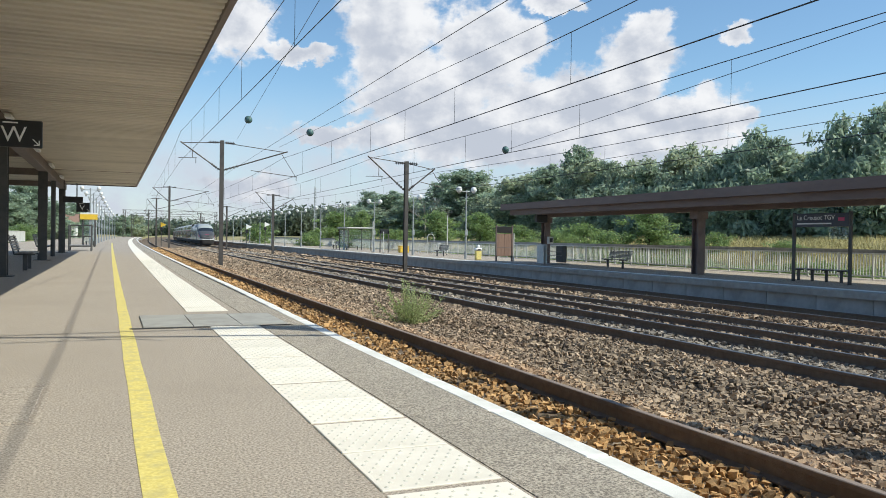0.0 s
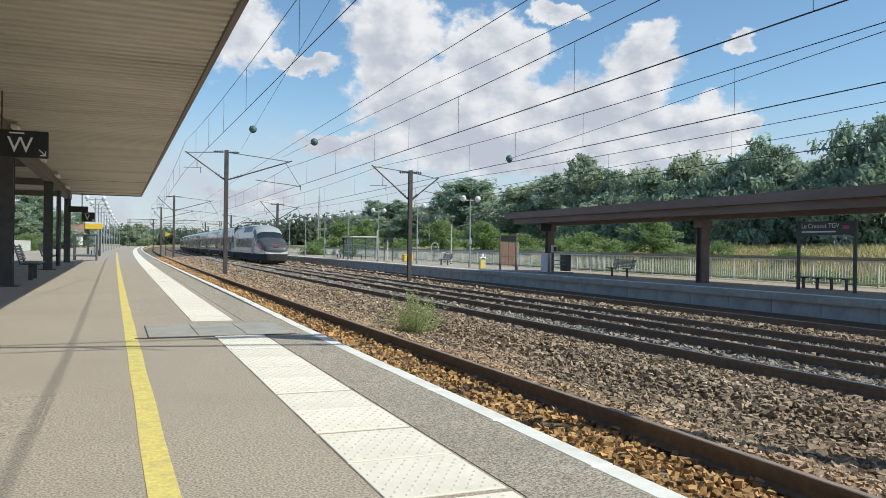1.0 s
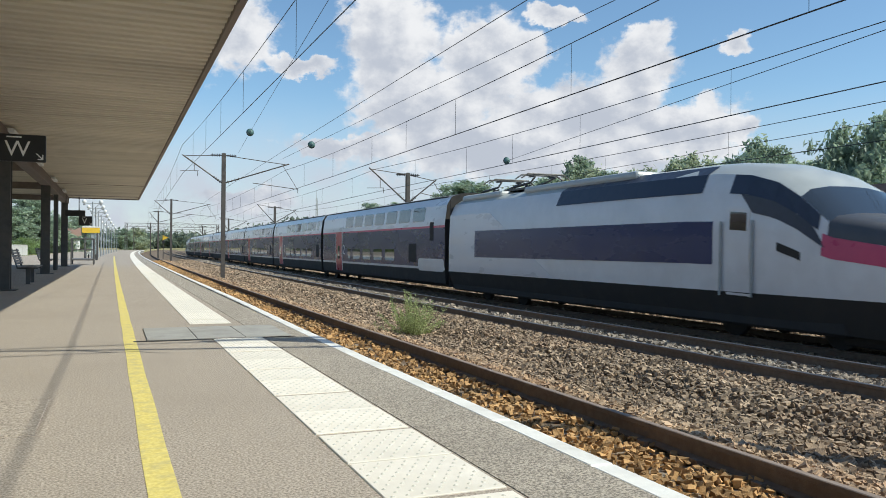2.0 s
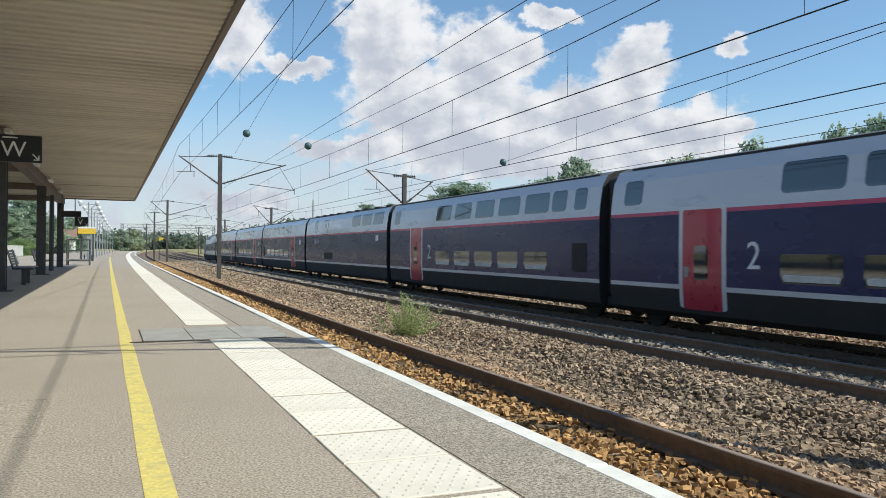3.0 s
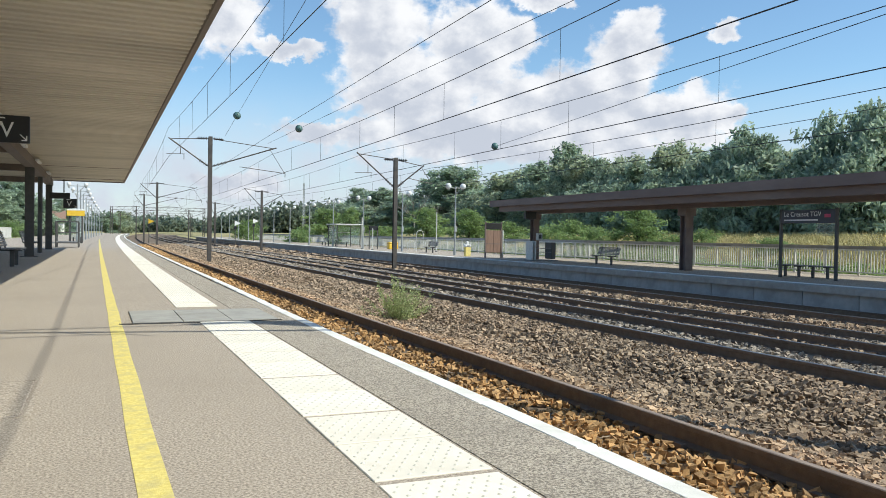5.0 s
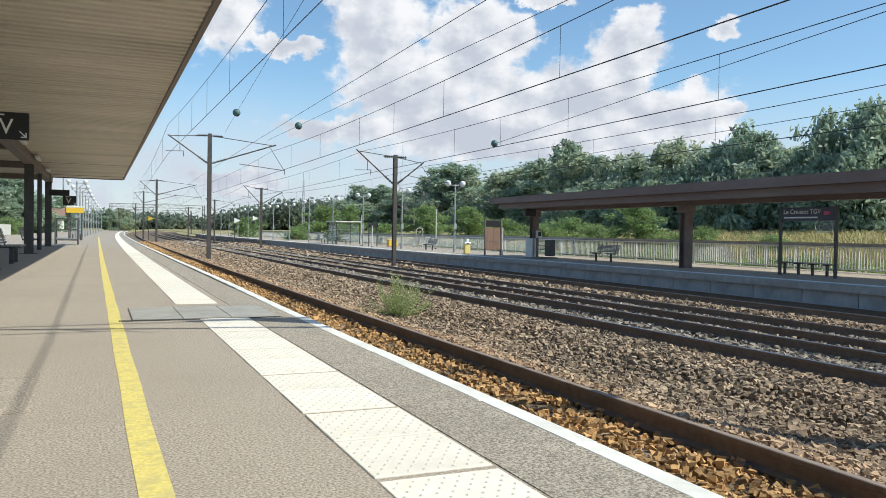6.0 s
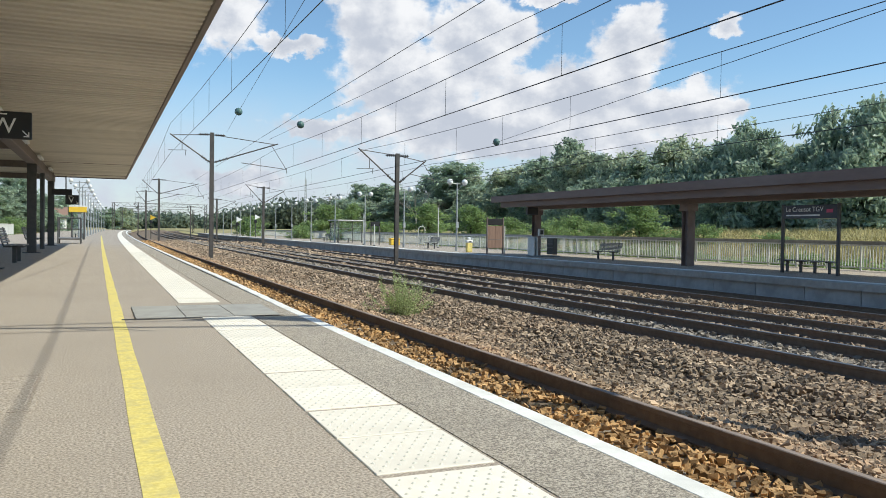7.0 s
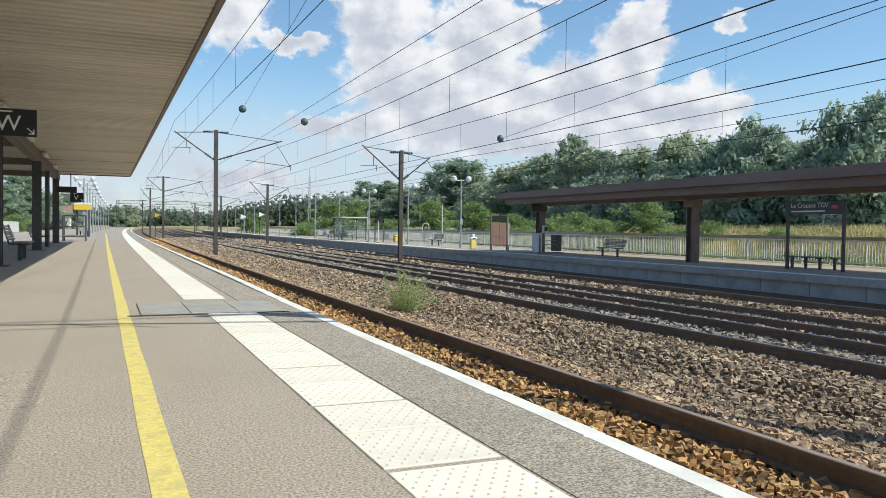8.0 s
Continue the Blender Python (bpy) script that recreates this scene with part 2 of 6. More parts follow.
GLOBE = surface("opal_lamp_globe", (0.66, 0.67, 0.66), (0.74, 0.75, 0.73), 5, 0.35)
FENCE_WHITE = surface("white_fence_paint", (0.56, 0.56, 0.52), (0.68, 0.67, 0.63), 8, 0.7, stain=(0.38, 0.37, 0.32), stain_scale=1.3)
BENCH_METAL = surface("grey_bench_metal", (0.18, 0.18, 0.185), (0.26, 0.26, 0.265), 7, 0.5, metal=0.3)
WOODY = surface("brown_wooden_board", (0.2, 0.12, 0.09), (0.3, 0.19, 0.14), 3, 0.75, 0.3, 30, stretch=(6, 6, 0.6))
YELLOW_PLASTIC = surface("yellow_plastic", (0.68, 0.42, 0.03), (0.76, 0.5, 0.05), 5, 0.45)
GRASS_DRY = surface("dry_grass_field", (0.34, 0.27, 0.12), (0.46, 0.38, 0.19), 0.9, 0.95, 1.0, 6, stain=(0.17, 0.19, 0.06), stain_scale=0.06, stain_amount=0.8)
GROUND = surface("meadow_ground", (0.2, 0.19, 0.07), (0.36, 0.3, 0.14), 0.35, 0.95, 1.0, 8, stain=(0.5, 0.41, 0.2), stain_scale=0.02, stain_amount=0.8)
BLADE = surface("grass_blade", (0.36, 0.32, 0.12), (0.6, 0.5, 0.25), 0.5, 0.8, per_island=0.4)
LEAF = leaf_surface("oak_leaves", (0.29, 0.38, 0.275), (0.44, 0.53, 0.39))
LEAF_LIGHT = leaf_surface("light_green_leaves", (0.2, 0.3, 0.11), (0.34, 0.44, 0.18))
LEAF_GREY = leaf_surface("grey_green_leaves", (0.37, 0.43, 0.295), (0.53, 0.58, 0.41))
LEAF_FAR = leaf_surface("distant_leaves", (0.15, 0.19, 0.14), (0.23, 0.28, 0.2))
LEAF_WEED = leaf_surface("weed_leaves", (0.34, 0.4, 0.16), (0.52, 0.56, 0.27))
BARK = surface("bark", (0.07, 0.055, 0.04), (0.14, 0.11, 0.085), 6, 0.9, 0.8, 18, stretch=(1, 1, 0.25))
BARK_PALE = surface("pale_dead_wood", (0.2, 0.18, 0.16), (0.3, 0.275, 0.25), 6, 0.9)
# train
SILVER = surface("silver_train_paint", (0.56, 0.57, 0.61), (0.6, 0.61, 0.65), 1.5, 0.3, stain=(0.47, 0.47, 0.5), stain_scale=0.5, stain_amount=0.4, coat=0.4, rough_var=0.05, stretch=(1, 0.3, 1))
WHITE_TRAIN = surface("white_train_paint", (0.62, 0.62, 0.63), (0.68, 0.68, 0.69), 1.5, 0.35, stain=(0.46, 0.45, 0.44), stain_scale=0.5, stain_amount=0.4, coat=0.3, rough_var=0.05)
NAVY = surface("navy_train_paint", (0.012, 0.02, 0.088), (0.017, 0.028, 0.115), 1.2, 0.27, stain=(0.03, 0.032, 0.06), stain_scale=0.6, stain_amount=0.4, coat=0.08, rough_var=0.06, stretch=(1, 0.3, 1))
for m_ in (RAIL, EDGE_ASPHALT, ASPHALT, NAVY):
    m_.node_tree.nodes["Principled BSDF"].inputs["Specular IOR Level"].default_value = 0.28
PINK = surface("pink_train_stripe", (0.5, 0.045, 0.12), (0.56, 0.06, 0.14), 3, 0.35)
DOOR_RED = surface("red_door_paint", (0.42, 0.015, 0.045), (0.5, 0.025, 0.06), 2, 0.35, coat=0.3)
DOOR_BLUE = surface("blue_cab_door", (0.02, 0.03, 0.16), (0.03, 0.045, 0.2), 2, 0.35)
ROOF_GREY = surface("dirty_train_roof", (0.1, 0.105, 0.11), (0.17, 0.17, 0.175), 2, 0.6, stain=(0.07, 0.065, 0.06), stain_scale=0.8, stretch=(1, 0.3, 1))
CAB_GREY = surface("cab_roof_grey", (0.36, 0.38, 0.37), (0.42, 0.44, 0.43), 2, 0.4, coat=0.3)
DARK_HOOD = surface("dark_grey_hood", (0.055, 0.055, 0.06), (0.08, 0.08, 0.085), 2, 0.5)
UNDER = surface("black_underframe", (0.018, 0.017, 0.016), (0.035, 0.032, 0.03), 4, 0.8, stain=(0.05, 0.04, 0.03), stain_scale=1.5)
RUBBER = surface("black_rubber", (0.012, 0.012, 0.012), (0.02, 0.02, 0.02), 5, 0.7)
WINDOW = glass("tinted_train_window", (0.02, 0.024, 0.028), 0.04)
LAMP_GLASS = glass("headlamp_glass", (0.5, 0.5, 0.48), 0.1)
SHELTER_GLASS = clear_glass("shelter_glass")


# ---- mesh helpers ----
def mesh_object(name, bm, material, smooth=False):
    me = bpy.data.meshes.new(name)
    bmesh.ops.recalc_face_normals(bm, faces=bm.faces)
    bm.to_mesh(me)
    bm.free()
    if material:
        me.materials.append(material)
    if smooth:
        for p in me.polygons:
            p.use_smooth = True
    return new(name, me)


def part(name, bm, material, parent, label="", smooth=False):
    ob = mesh_object(name, bm, material, smooth)
    ob.parent = parent
    if label:
        tagged(ob, label)
    return ob


def empty(name, m, label, category, group="", kind=""):
    ob = new(name)
    ob.empty_display_size = 0.2
    ob.matrix_world = m
    return tagged(ob, label, category, group, kind)


def add_box(bm, x0, x1, y0, y1, z0, z1, m=None):
    c = [(x0, y0, z0), (x1, y0, z0), (x1, y1, z0), (x0, y1, z0), (x0, y0, z1), (x1, y0, z1), (x1, y1, z1), (x0, y1, z1)]
    v = [bm.verts.new(m @ Vector(p) if m else p) for p in c]
    for f in ((0, 3, 2, 1), (4, 5, 6, 7), (0, 1, 5, 4), (1, 2, 6, 5), (2, 3, 7, 6), (3, 0, 4, 7)):
        bm.faces.new([v[i] for i in f])
    return bm


def box(x0, x1, y0, y1, z0, z1, bevel=0.0, seg=1):
    bm = add_box(bmesh.new(), x0, x1, y0, y1, z0, z1)
    if bevel:
        bmesh.ops.bevel(bm, geom=bm.edges[:], offset=bevel, segments=seg, affect="EDGES", profile=0.5)
    return bm


def add_tube(bm, a, b, r, r2=None, n=8, caps=True):
    a, b = Vector(a), Vector(b)
    r2 = r if r2 is None else r2
    q = (b - a).to_track_quat("Z", "Y")
    rings = []
    for p, rr in ((a, r), (b, r2)):
        rings.append([bm.verts.new(p + q @ Vector((rr * math.cos(k * 2 * math.pi / n), rr * math.sin(k * 2 * math.pi / n), 0))) for k in range(n)])
    for k in range(n):
        bm.faces.new((rings[0][k], rings[0][(k + 1) % n], rings[1][(k + 1) % n], rings[1][k]))
    if caps:
        bm.faces.new(rings[0][::-1]); bm.faces.new(rings[1])
    return bm


def add_path(bm, pts, r, n=5):
    """A thin tube along points."""
    pts = [Vector(p) for p in pts]
    rings = []
    for i, p in enumerate(pts):
        d = (pts[min(i + 1, len(pts) - 1)] - pts[max(i - 1, 0)]).normalized()
        q = d.to_track_quat("Z", "Y")
        rings.append([bm.verts.new(p + q @ Vector((r * math.cos(k * 2 * math.pi / n), r * math.sin(k * 2 * math.pi / n), 0))) for k in range(n)])
    for a, b in zip(rings, rings[1:]):
        for k in range(n):
            bm.faces.new((a[k], a[(k + 1) % n], b[(k + 1) % n], b[k]))
    return bm


def add_ball(bm, c, r, u=12, v=8, squash=1.0):
    m = Matrix.Translation(c) @ Matrix.Diagonal((r, r, r * squash, 1))
    bmesh.ops.create_uvsphere(bm, u_segments=u, v_segments=v, radius=1, matrix=m)
    return bm


def sweep(profile, stations, closed=True):
    """A profile of (d, z) carried along the line through stations."""
    bm = bmesh.new()
    rings = [[bm.verts.new(place(s, d, z)) for d, z in profile] for s in stations]
    n = len(profile)
    for a, b in zip(rings, rings[1:]):
        for k in range(n if closed else n - 1):
            bm.faces.new((a[k], a[(k + 1) % n], b[(k + 1) % n], b[k]))
    if closed:
        bm.faces.new(rings[0]); bm.faces.new(rings[-1][::-1])
    return bm


def steps(a, b, n):
    return [a + (b - a) * i / n for i in range(n + 1)]


def letters(text, size, material, parent, m, depth=0.004, align="CENTER", name="lettering"):
    cu = bpy.data.curves.new(name, "FONT")
    cu.body, cu.size, cu.extrude, cu.align_x, cu.align_y = text, size, depth, align, "CENTER"
    ob = new(name, cu)
    cu.materials.append(material)
    dg = bpy.context.evaluated_depsgraph_get()
    me = bpy.data.meshes.new_from_object(ob.evaluated_get(dg))
    bpy.data.objects.remove(ob)
    ob = new(name, me)
    ob.parent = parent
    ob.matrix_local = m
    return ob


# ---- ground, track beds, platforms ----
def ground():
    bm = bmesh.new()
    prof = [(-3000, -1.2), (-900, -1.0), (-220, -0.8), (-60, -0.5), (-20, -0.35), (-9.3, -0.3)]
    ys = [-900, -400, -150, -60, -20] + [20 * i for i in range(0, 21)] + [520, 700, 1000, 1600, 3200]
    prof = prof + [(-9.0, -1.35), (25.5, -1.35), (26.0, -0.95), (29.0, -0.6), (34, 0.45), (42, 1.2), (52, 1.4), (120, 2.5), (260, 8.0), (700, 14), (1400, 22), (3000, 30)]
    rings = []
    for y in ys:
        row = []
        for d, z in prof:
            far = max(0.0, (y - 130) / 500.0)
            lift = -0.3 * min(1, far) if d > 26 else 0
            zz = z * (1 - min(1, far) * 0.75) + lift if d > 26 else z
            row.append(bm.verts.new((d + min(y, 600) ** 2 / (2 * R_CURVE), y, zz)))
        rings.append(row)
    for a, b in zip(rings, rings[1:]):
        for k in range(len(prof) - 1):
            bm.faces.new((a[k], a[k + 1], b[k + 1], b[k]))
    ob = mesh_object("ground", bm, GROUND)
    tagged(ob, "dry summer meadow ground beyond the station", "ground", kind="structure")


def bed_height(d):
    """Top of the ballast across the line."""
    pts = [(1.9, -0.78), (2.6, -0.76), (3.0, -0.735), (4.5, -0.73), (5.0, -0.75), (5.7, -0.88), (6.6, -0.9), (7.2, -0.78), (7.9, -0.78), (8.4, -0.8), (10.1, -0.8), (10.9, -0.84), (11.4, -1.0), (12.3, -1.1),
           (12.7, -1.12), (13.2, -1.13), (14.9, -1.13), (15.4, -1.12), (16.1, -1.2), (16.8, -1.12), (17.3, -1.14), (19.2, -1.15), (20.2, -1.15)]
    for (a, za), (b, zb) in zip(pts, pts[1:]):
        if d <= b:
            return za + (zb - za) * max(0, (d - a)) / (b - a)
    return pts[-1][1]


def ballast_bed():
    ds = [1.9 + 0.3 * i for i in range(62)]
    prof = [(d, bed_height(d) - 0.03) for d in ds]
    bm = sweep(prof, [-40 + 10 * i for i in range(15)] + [130, 180, 240, 320, 420, 560], closed=False)
    ob = mesh_object("ballast_bed", bm, BALLAST_BED)
    tagged(ob, "packed grey and rusty ballast between the platforms", "track bed", kind="structure")


def stones(name, label, material, count, d0, d1, s0, s1, size, rng, lift=0.0, skip=()):
    """Loose angular stones strewn on the bed."""
    corners = np.array([(x, y, z) for x in (-1, 1) for y in (-1, 1) for z in (-1, 1)], float)
    faces = np.array([(0, 1, 3, 2), (4, 6, 7, 5), (0, 4, 5, 1), (2, 3, 7, 6), (0, 2, 6, 4), (1, 5, 7, 3)])
    d = rng.uniform(d0, d1, count)
    s = s0 + (s1 - s0) * rng.uniform(0, 1, count) ** 2.2
    keep = np.ones(count, bool)
    for a, b in skip:
        keep &= ~((d > a) & (d < b))
    d, s = d[keep], s[keep]
    n = len(d)
    grow = 1 + np.clip((s - 14) / 30, 0, 2.8)
    r = size * rng.uniform(0.55, 1.25, n) * grow
    axes = r[:, None] * rng.uniform(0.55, 1.15, (n, 3)) * np.array([1, 1, 0.72])
    v = corners[None] * axes[:, None, :] * rng.uniform(0.6, 1.0, (n, 8, 1))
    v += rng.normal(0, 0.18, v.shape) * r[:, None, None]
    ang = rng.uniform(0, 2 * np.pi, n)
    tilt = rng.normal(0, 0.5, n)
    ca, sa, ct, st = np.cos(ang), np.sin(ang), np.cos(tilt), np.sin(tilt)
    y1 = v[..., 1] * ct[:, None] - v[..., 2] * st[:, None]
    z1 = v[..., 1] * st[:, None] + v[..., 2] * ct[:, None]
    x2 = v[..., 0] * ca[:, None] - y1 * sa[:, None]
    y2 = v[..., 0] * sa[:, None] + y1 * ca[:, None]
    h = np.array([bed_height(q) for q in d]) + lift + rng.uniform(-0.02, 0.03, n)
    out = np.stack([x2 + (d + s * s / (2 * R_CURVE))[:, None], y2 + s[:, None], z1 + h[:, None]], -1).reshape(-1, 3)
    idx = (faces[None] + 8 * np.arange(n)[:, None, None]).reshape(-1, 4)
    me = bpy.data.meshes.new(name)
    me.from_pydata(out.tolist(), [], idx.tolist())
    me.materials.append(material)
    ob = new(name, me)
    return tagged(ob, label, "ballast", kind="stuff")


RAIL_PROFILE = [(-0.075, 0.0), (0.075, 0.0), (0.075, 0.015), (0.012, 0.035), (0.012, 0.125), (0.036, 0.135), (0.036, 0.168), (-0.036, 0.168), (-0.036, 0.135), (-0.012, 0.125), (-0.012, 0.035), (-0.075, 0.015)]


def track(name, key, label, count, spacing, head=None):
    axis, top = AXIS[key], RAIL_Z[key]
    tr = empty(name, Matrix(), label, "railway track", kind="structure")
    st = steps(-40, 120, 32) + steps(130, 500, 37)
    for side in (-0.7525, 0.7525):
        bm = sweep([(axis + side + d, top - 0.172 + z) for d, z in RAIL_PROFILE], st)
        rail = part("rail", bm, RAIL, tr)
        bm = sweep([(axis + side - 0.034, top - 0.003), (axis + side + 0.034, top - 0.003), (axis + side + 0.028, top + 0.002), (axis + side - 0.028, top + 0.002)], st)
        part("rail_head", bm, head or RAILHEAD, rail, "dull rusty running surface" if head else "polished running surface")
    bm = bmesh.new()
    prof = [(-1.2, 0.0), (-0.35, -0.03), (0.35, -0.03), (1.2, 0.0)]
    rows = []
    for y, dz in ((-0.13, -0.2), (-0.1, 0.0), (0.1, 0.0), (0.13, -0.2)):
        rows.append([bm.verts.new((x, y, z + dz)) for x, z in prof])
    for a, b in zip(rows, rows[1:]):
        for k in range(3):
            bm.faces.new((a[k], a[k + 1], b[k + 1], b[k]))
    bm.faces.new([r[0] for r in rows]); bm.faces.new([r[3] for r in rows][::-1])
    first = part("sleeper", bm, SLEEPER, tr)
    for i in range(count):
        s = -3 + spacing * i
        ob = first if i == 0 else new("sleeper", first.data)
        ob.parent = tr
        ob.matrix_local = Matrix.Translation(place(s, axis, top - 0.178)) @ pose(0, 0, 0, 0, 0, heading(s) + random.uniform(-0.6, 0.6))
    # fastenings, clips and pads
    bm = bmesh.new()
    for i in range(min(count, 60)):
        s = -3 + spacing * i
        for side in (-0.7525, 0.7525):
            for k in (-0.11, 0.11):
                x, y, z = place(s, axis + side + k, top - 0.17)
                add_box(bm, x - 0.03, x + 0.03, y - 0.05, y + 0.05, z - 0.01, z + 0.035)
    part("rail_clips", bm, RAIL, tr, "rusty rail clips")["kind"] = "stuff"
    return tr


# ---- near platform ----
def coping_line(s):
    """The white edge bends out gently past the duct."""
    u = min(1.0, max(0.0, (s - 7.5) / 9.0))
    return 2.042 + 0.075 * u * u * (3 - 2 * u)


def near_platform():
    st = steps(-14, 120, 27) + steps(130, 290, 16)
    prof = [(-9.0, -1.4), (1.72, -1.4), (1.72, 0.0), (-9.0, 0.0)]
    bm = sweep(prof, st)
    pl = tagged(mesh_object("platform_near", bm, ASPHALT), "grey asphalt station platform with painted safety markings", "platform", kind="structure")
    bm = sweep([(1.51, -0.02), (1.985, -0.02), (1.985, 0.004), (1.51, 0.004)], st)
    part("edge_strip", bm, EDGE_ASPHALT, pl, "coarse dark asphalt strip")
    bm = sweep([(1.72, -1.4), (1.98, -1.4), (1.98, -0.12), (1.72, -0.12)], st)
    part("edge_wall", bm, CONCRETE, pl, "concrete edge wall")
    # coping stones, painted white on top
    bm = box(-0.062, 0.062, -0.494, 0.494, -0.13, 0.006, 0.008)
    first = part("coping_stone", bm, COPING, pl)
    for i in range(118):
        s = -10.5 + i
        ob = first if i == 0 else new("coping_stone", first.data)
        ob.parent = pl
        ob.matrix_local = Matrix.Translation(place(s, coping_line(s) + random.uniform(-0.002, 0.002), random.uniform(-0.002, 0.002))) @ pose(0, 0, 0, 0, 0, heading(s))
    bm = sweep([(2.02, -0.13), (2.17, -0.13), (2.17, 0.005), (2.02, 0.005)], steps(107.1, 290, 19))
    part("coping_rest", bm, COPING, pl)
    # tactile slabs
    def slab(length, domes):
        b1 = box(-0.255, 0.255, -length / 2 + 0.006, length / 2 - 0.006, -0.02, 0.007, 0.003)
        return b1
    def dome_bm(length):
        b2 = bmesh.new()
        row = 0
        y = -length / 2 + 0.04
        while y < length / 2 - 0.02:
            off = 0.0 if row % 2 == 0 else 0.032
            x = -0.225 + off
            while x < 0.24:
                c = b2.verts.new((x, y, 0.0125))
                rim = [b2.verts.new((x + 0.011 * math.cos(k * math.pi / 3), y + 0.011 * math.sin(k * math.pi / 3), 0.007)) for k in range(6)]
                for k in range(6):
                    b2.faces.new((c, rim[k], rim[(k + 1) % 6]))
                x += 0.064
            y += 0.052
            row += 1
        return b2
    first = part("tactile_slab", slab(0.56, True), TACTILE, pl)
    dome = part("tactile_domes", dome_bm(0.56), DOME, first)
    s, i = -6.18, 0
    while s < 100:
        d = 1.235 if s < 9 else 1.145
        if not 8.45 < s < 10.2:
            ob = first if i == 0 else new("tactile_slab", first.data)
            ob.parent = pl
            ob.matrix_local = Matrix.Translation(place(s + (0.009 if round((s + 6.18) / 0.582) % 2 == 0 else -0.009), d, random.uniform(-0.002, 0.002))) @ pose(0, 0, 0, 0, 0, heading(s) + random.uniform(-0.15, 0.15))
            if i and s < 32:
                o2 = new("tactile_domes", dome.data); o2.parent = ob
            i += 1
        s += 0.582
    bm = sweep([(0.89, 0.0), (1.4, 0.0), (1.4, 0.01), (0.89, 0.01)], steps(100, 285, 19))
    part("tactile_rest", bm, TACTILE, pl)
    # yellow line, drifting slightly away from the edge
    bm = bmesh.new()
    rows = []
    for y in steps(-13, 90, 206):
        c = 0.05 + 0.165 * math.exp(-max(y, 0) / 26)
        hw = 0.06
        j = 0.003 * math.sin(y * 2.7)
        rows.append([bm.verts.new((c - hw + j, y, 0.002)), bm.verts.new((c + hw + j, y, 0.002)), bm.verts.new((c + hw + j, y, -0.01)), bm.verts.new((c - hw + j, y, -0.01))])
    for a, b in zip(rows, rows[1:]):
        for k in range(4):
            bm.faces.new((a[k], a[(k + 1) % 4], b[(k + 1) % 4], b[k]))
    part("yellow_line", bm, YELLOW, pl, "worn yellow painted safety line")
    # service duct cover across the strip, hatch cover, patch lines
    for k in range(3):
        part("duct_cover", box(0.33 + 0.5 * k, 0.825 + 0.5 * k, 8.7, 9.95, -0.02, 0.014, 0.005), CONCRETE, pl, "grey concrete duct cover")
    # flat black strip stands in for shadow and gap at the covers' near edge
    part("duct_slot", box(0.2, 1.86, 8.6, 8.695, -0.02, 0.004), UNDER, pl, "dark strip standing in for the shadow and gap beside the duct covers")
    part("hatch_cover", box(-1.15, -0.36, 4.55, 5.55, -0.02, 0.005, 0.003), ASPHALT, pl)
    bm = bmesh.new()
    for x0, x1, y0, y1 in ((-1.2, -0.31, 4.5, 4.53), (-1.2, -0.31, 5.57, 5.6), (-1.2, -1.17, 4.53, 5.57), (-0.34, -0.31, 4.53, 5.57)):
        add_box(bm, x0, x1, y0, y1, -0.01, 0.003)
    part("hatch_frame", bm, ASPHALT, pl, "worn hatch frame")
    return pl


def far_platform():
    z = FAR_PLATFORM
    st = steps(-14, 130, 29) + steps(140, 230, 9)
    prof = [(20.15, -1.6), (28.6, -1.6), (28.6, z), (20.15, z)]
    pl = tagged(mesh_object("platform_far", sweep(prof, st), ASPHALT), "opposite station platform with a concrete panel wall", "platform", kind="structure")
    part("edge_slab", sweep([(19.82, z - 0.2), (20.5, z - 0.2), (20.5, z + 0.006), (19.82, z + 0.006)], st), CONCRETE, pl, "overhanging concrete edge slab")
    part("white_edge", sweep([(20.3, z), (20.75, z), (20.75, z + 0.012), (20.3, z + 0.012)], st), COPING, pl, "white painted edge stripe")
    first = part("wall_panel", box(-0.06, 0.06, -0.99, 0.99, -1.15, z - 0.2, 0.01), PANEL_CONCRETE, pl)
    for i in range(60):
        ob = first if i == 0 else new("wall_panel", first.data)
        s = -9 + 2 * i
        ob.parent = pl
        ob.matrix_local = Matrix.Translation(place(s, 20.05)) @ pose(0, 0, 0, 0, 0, heading(s))


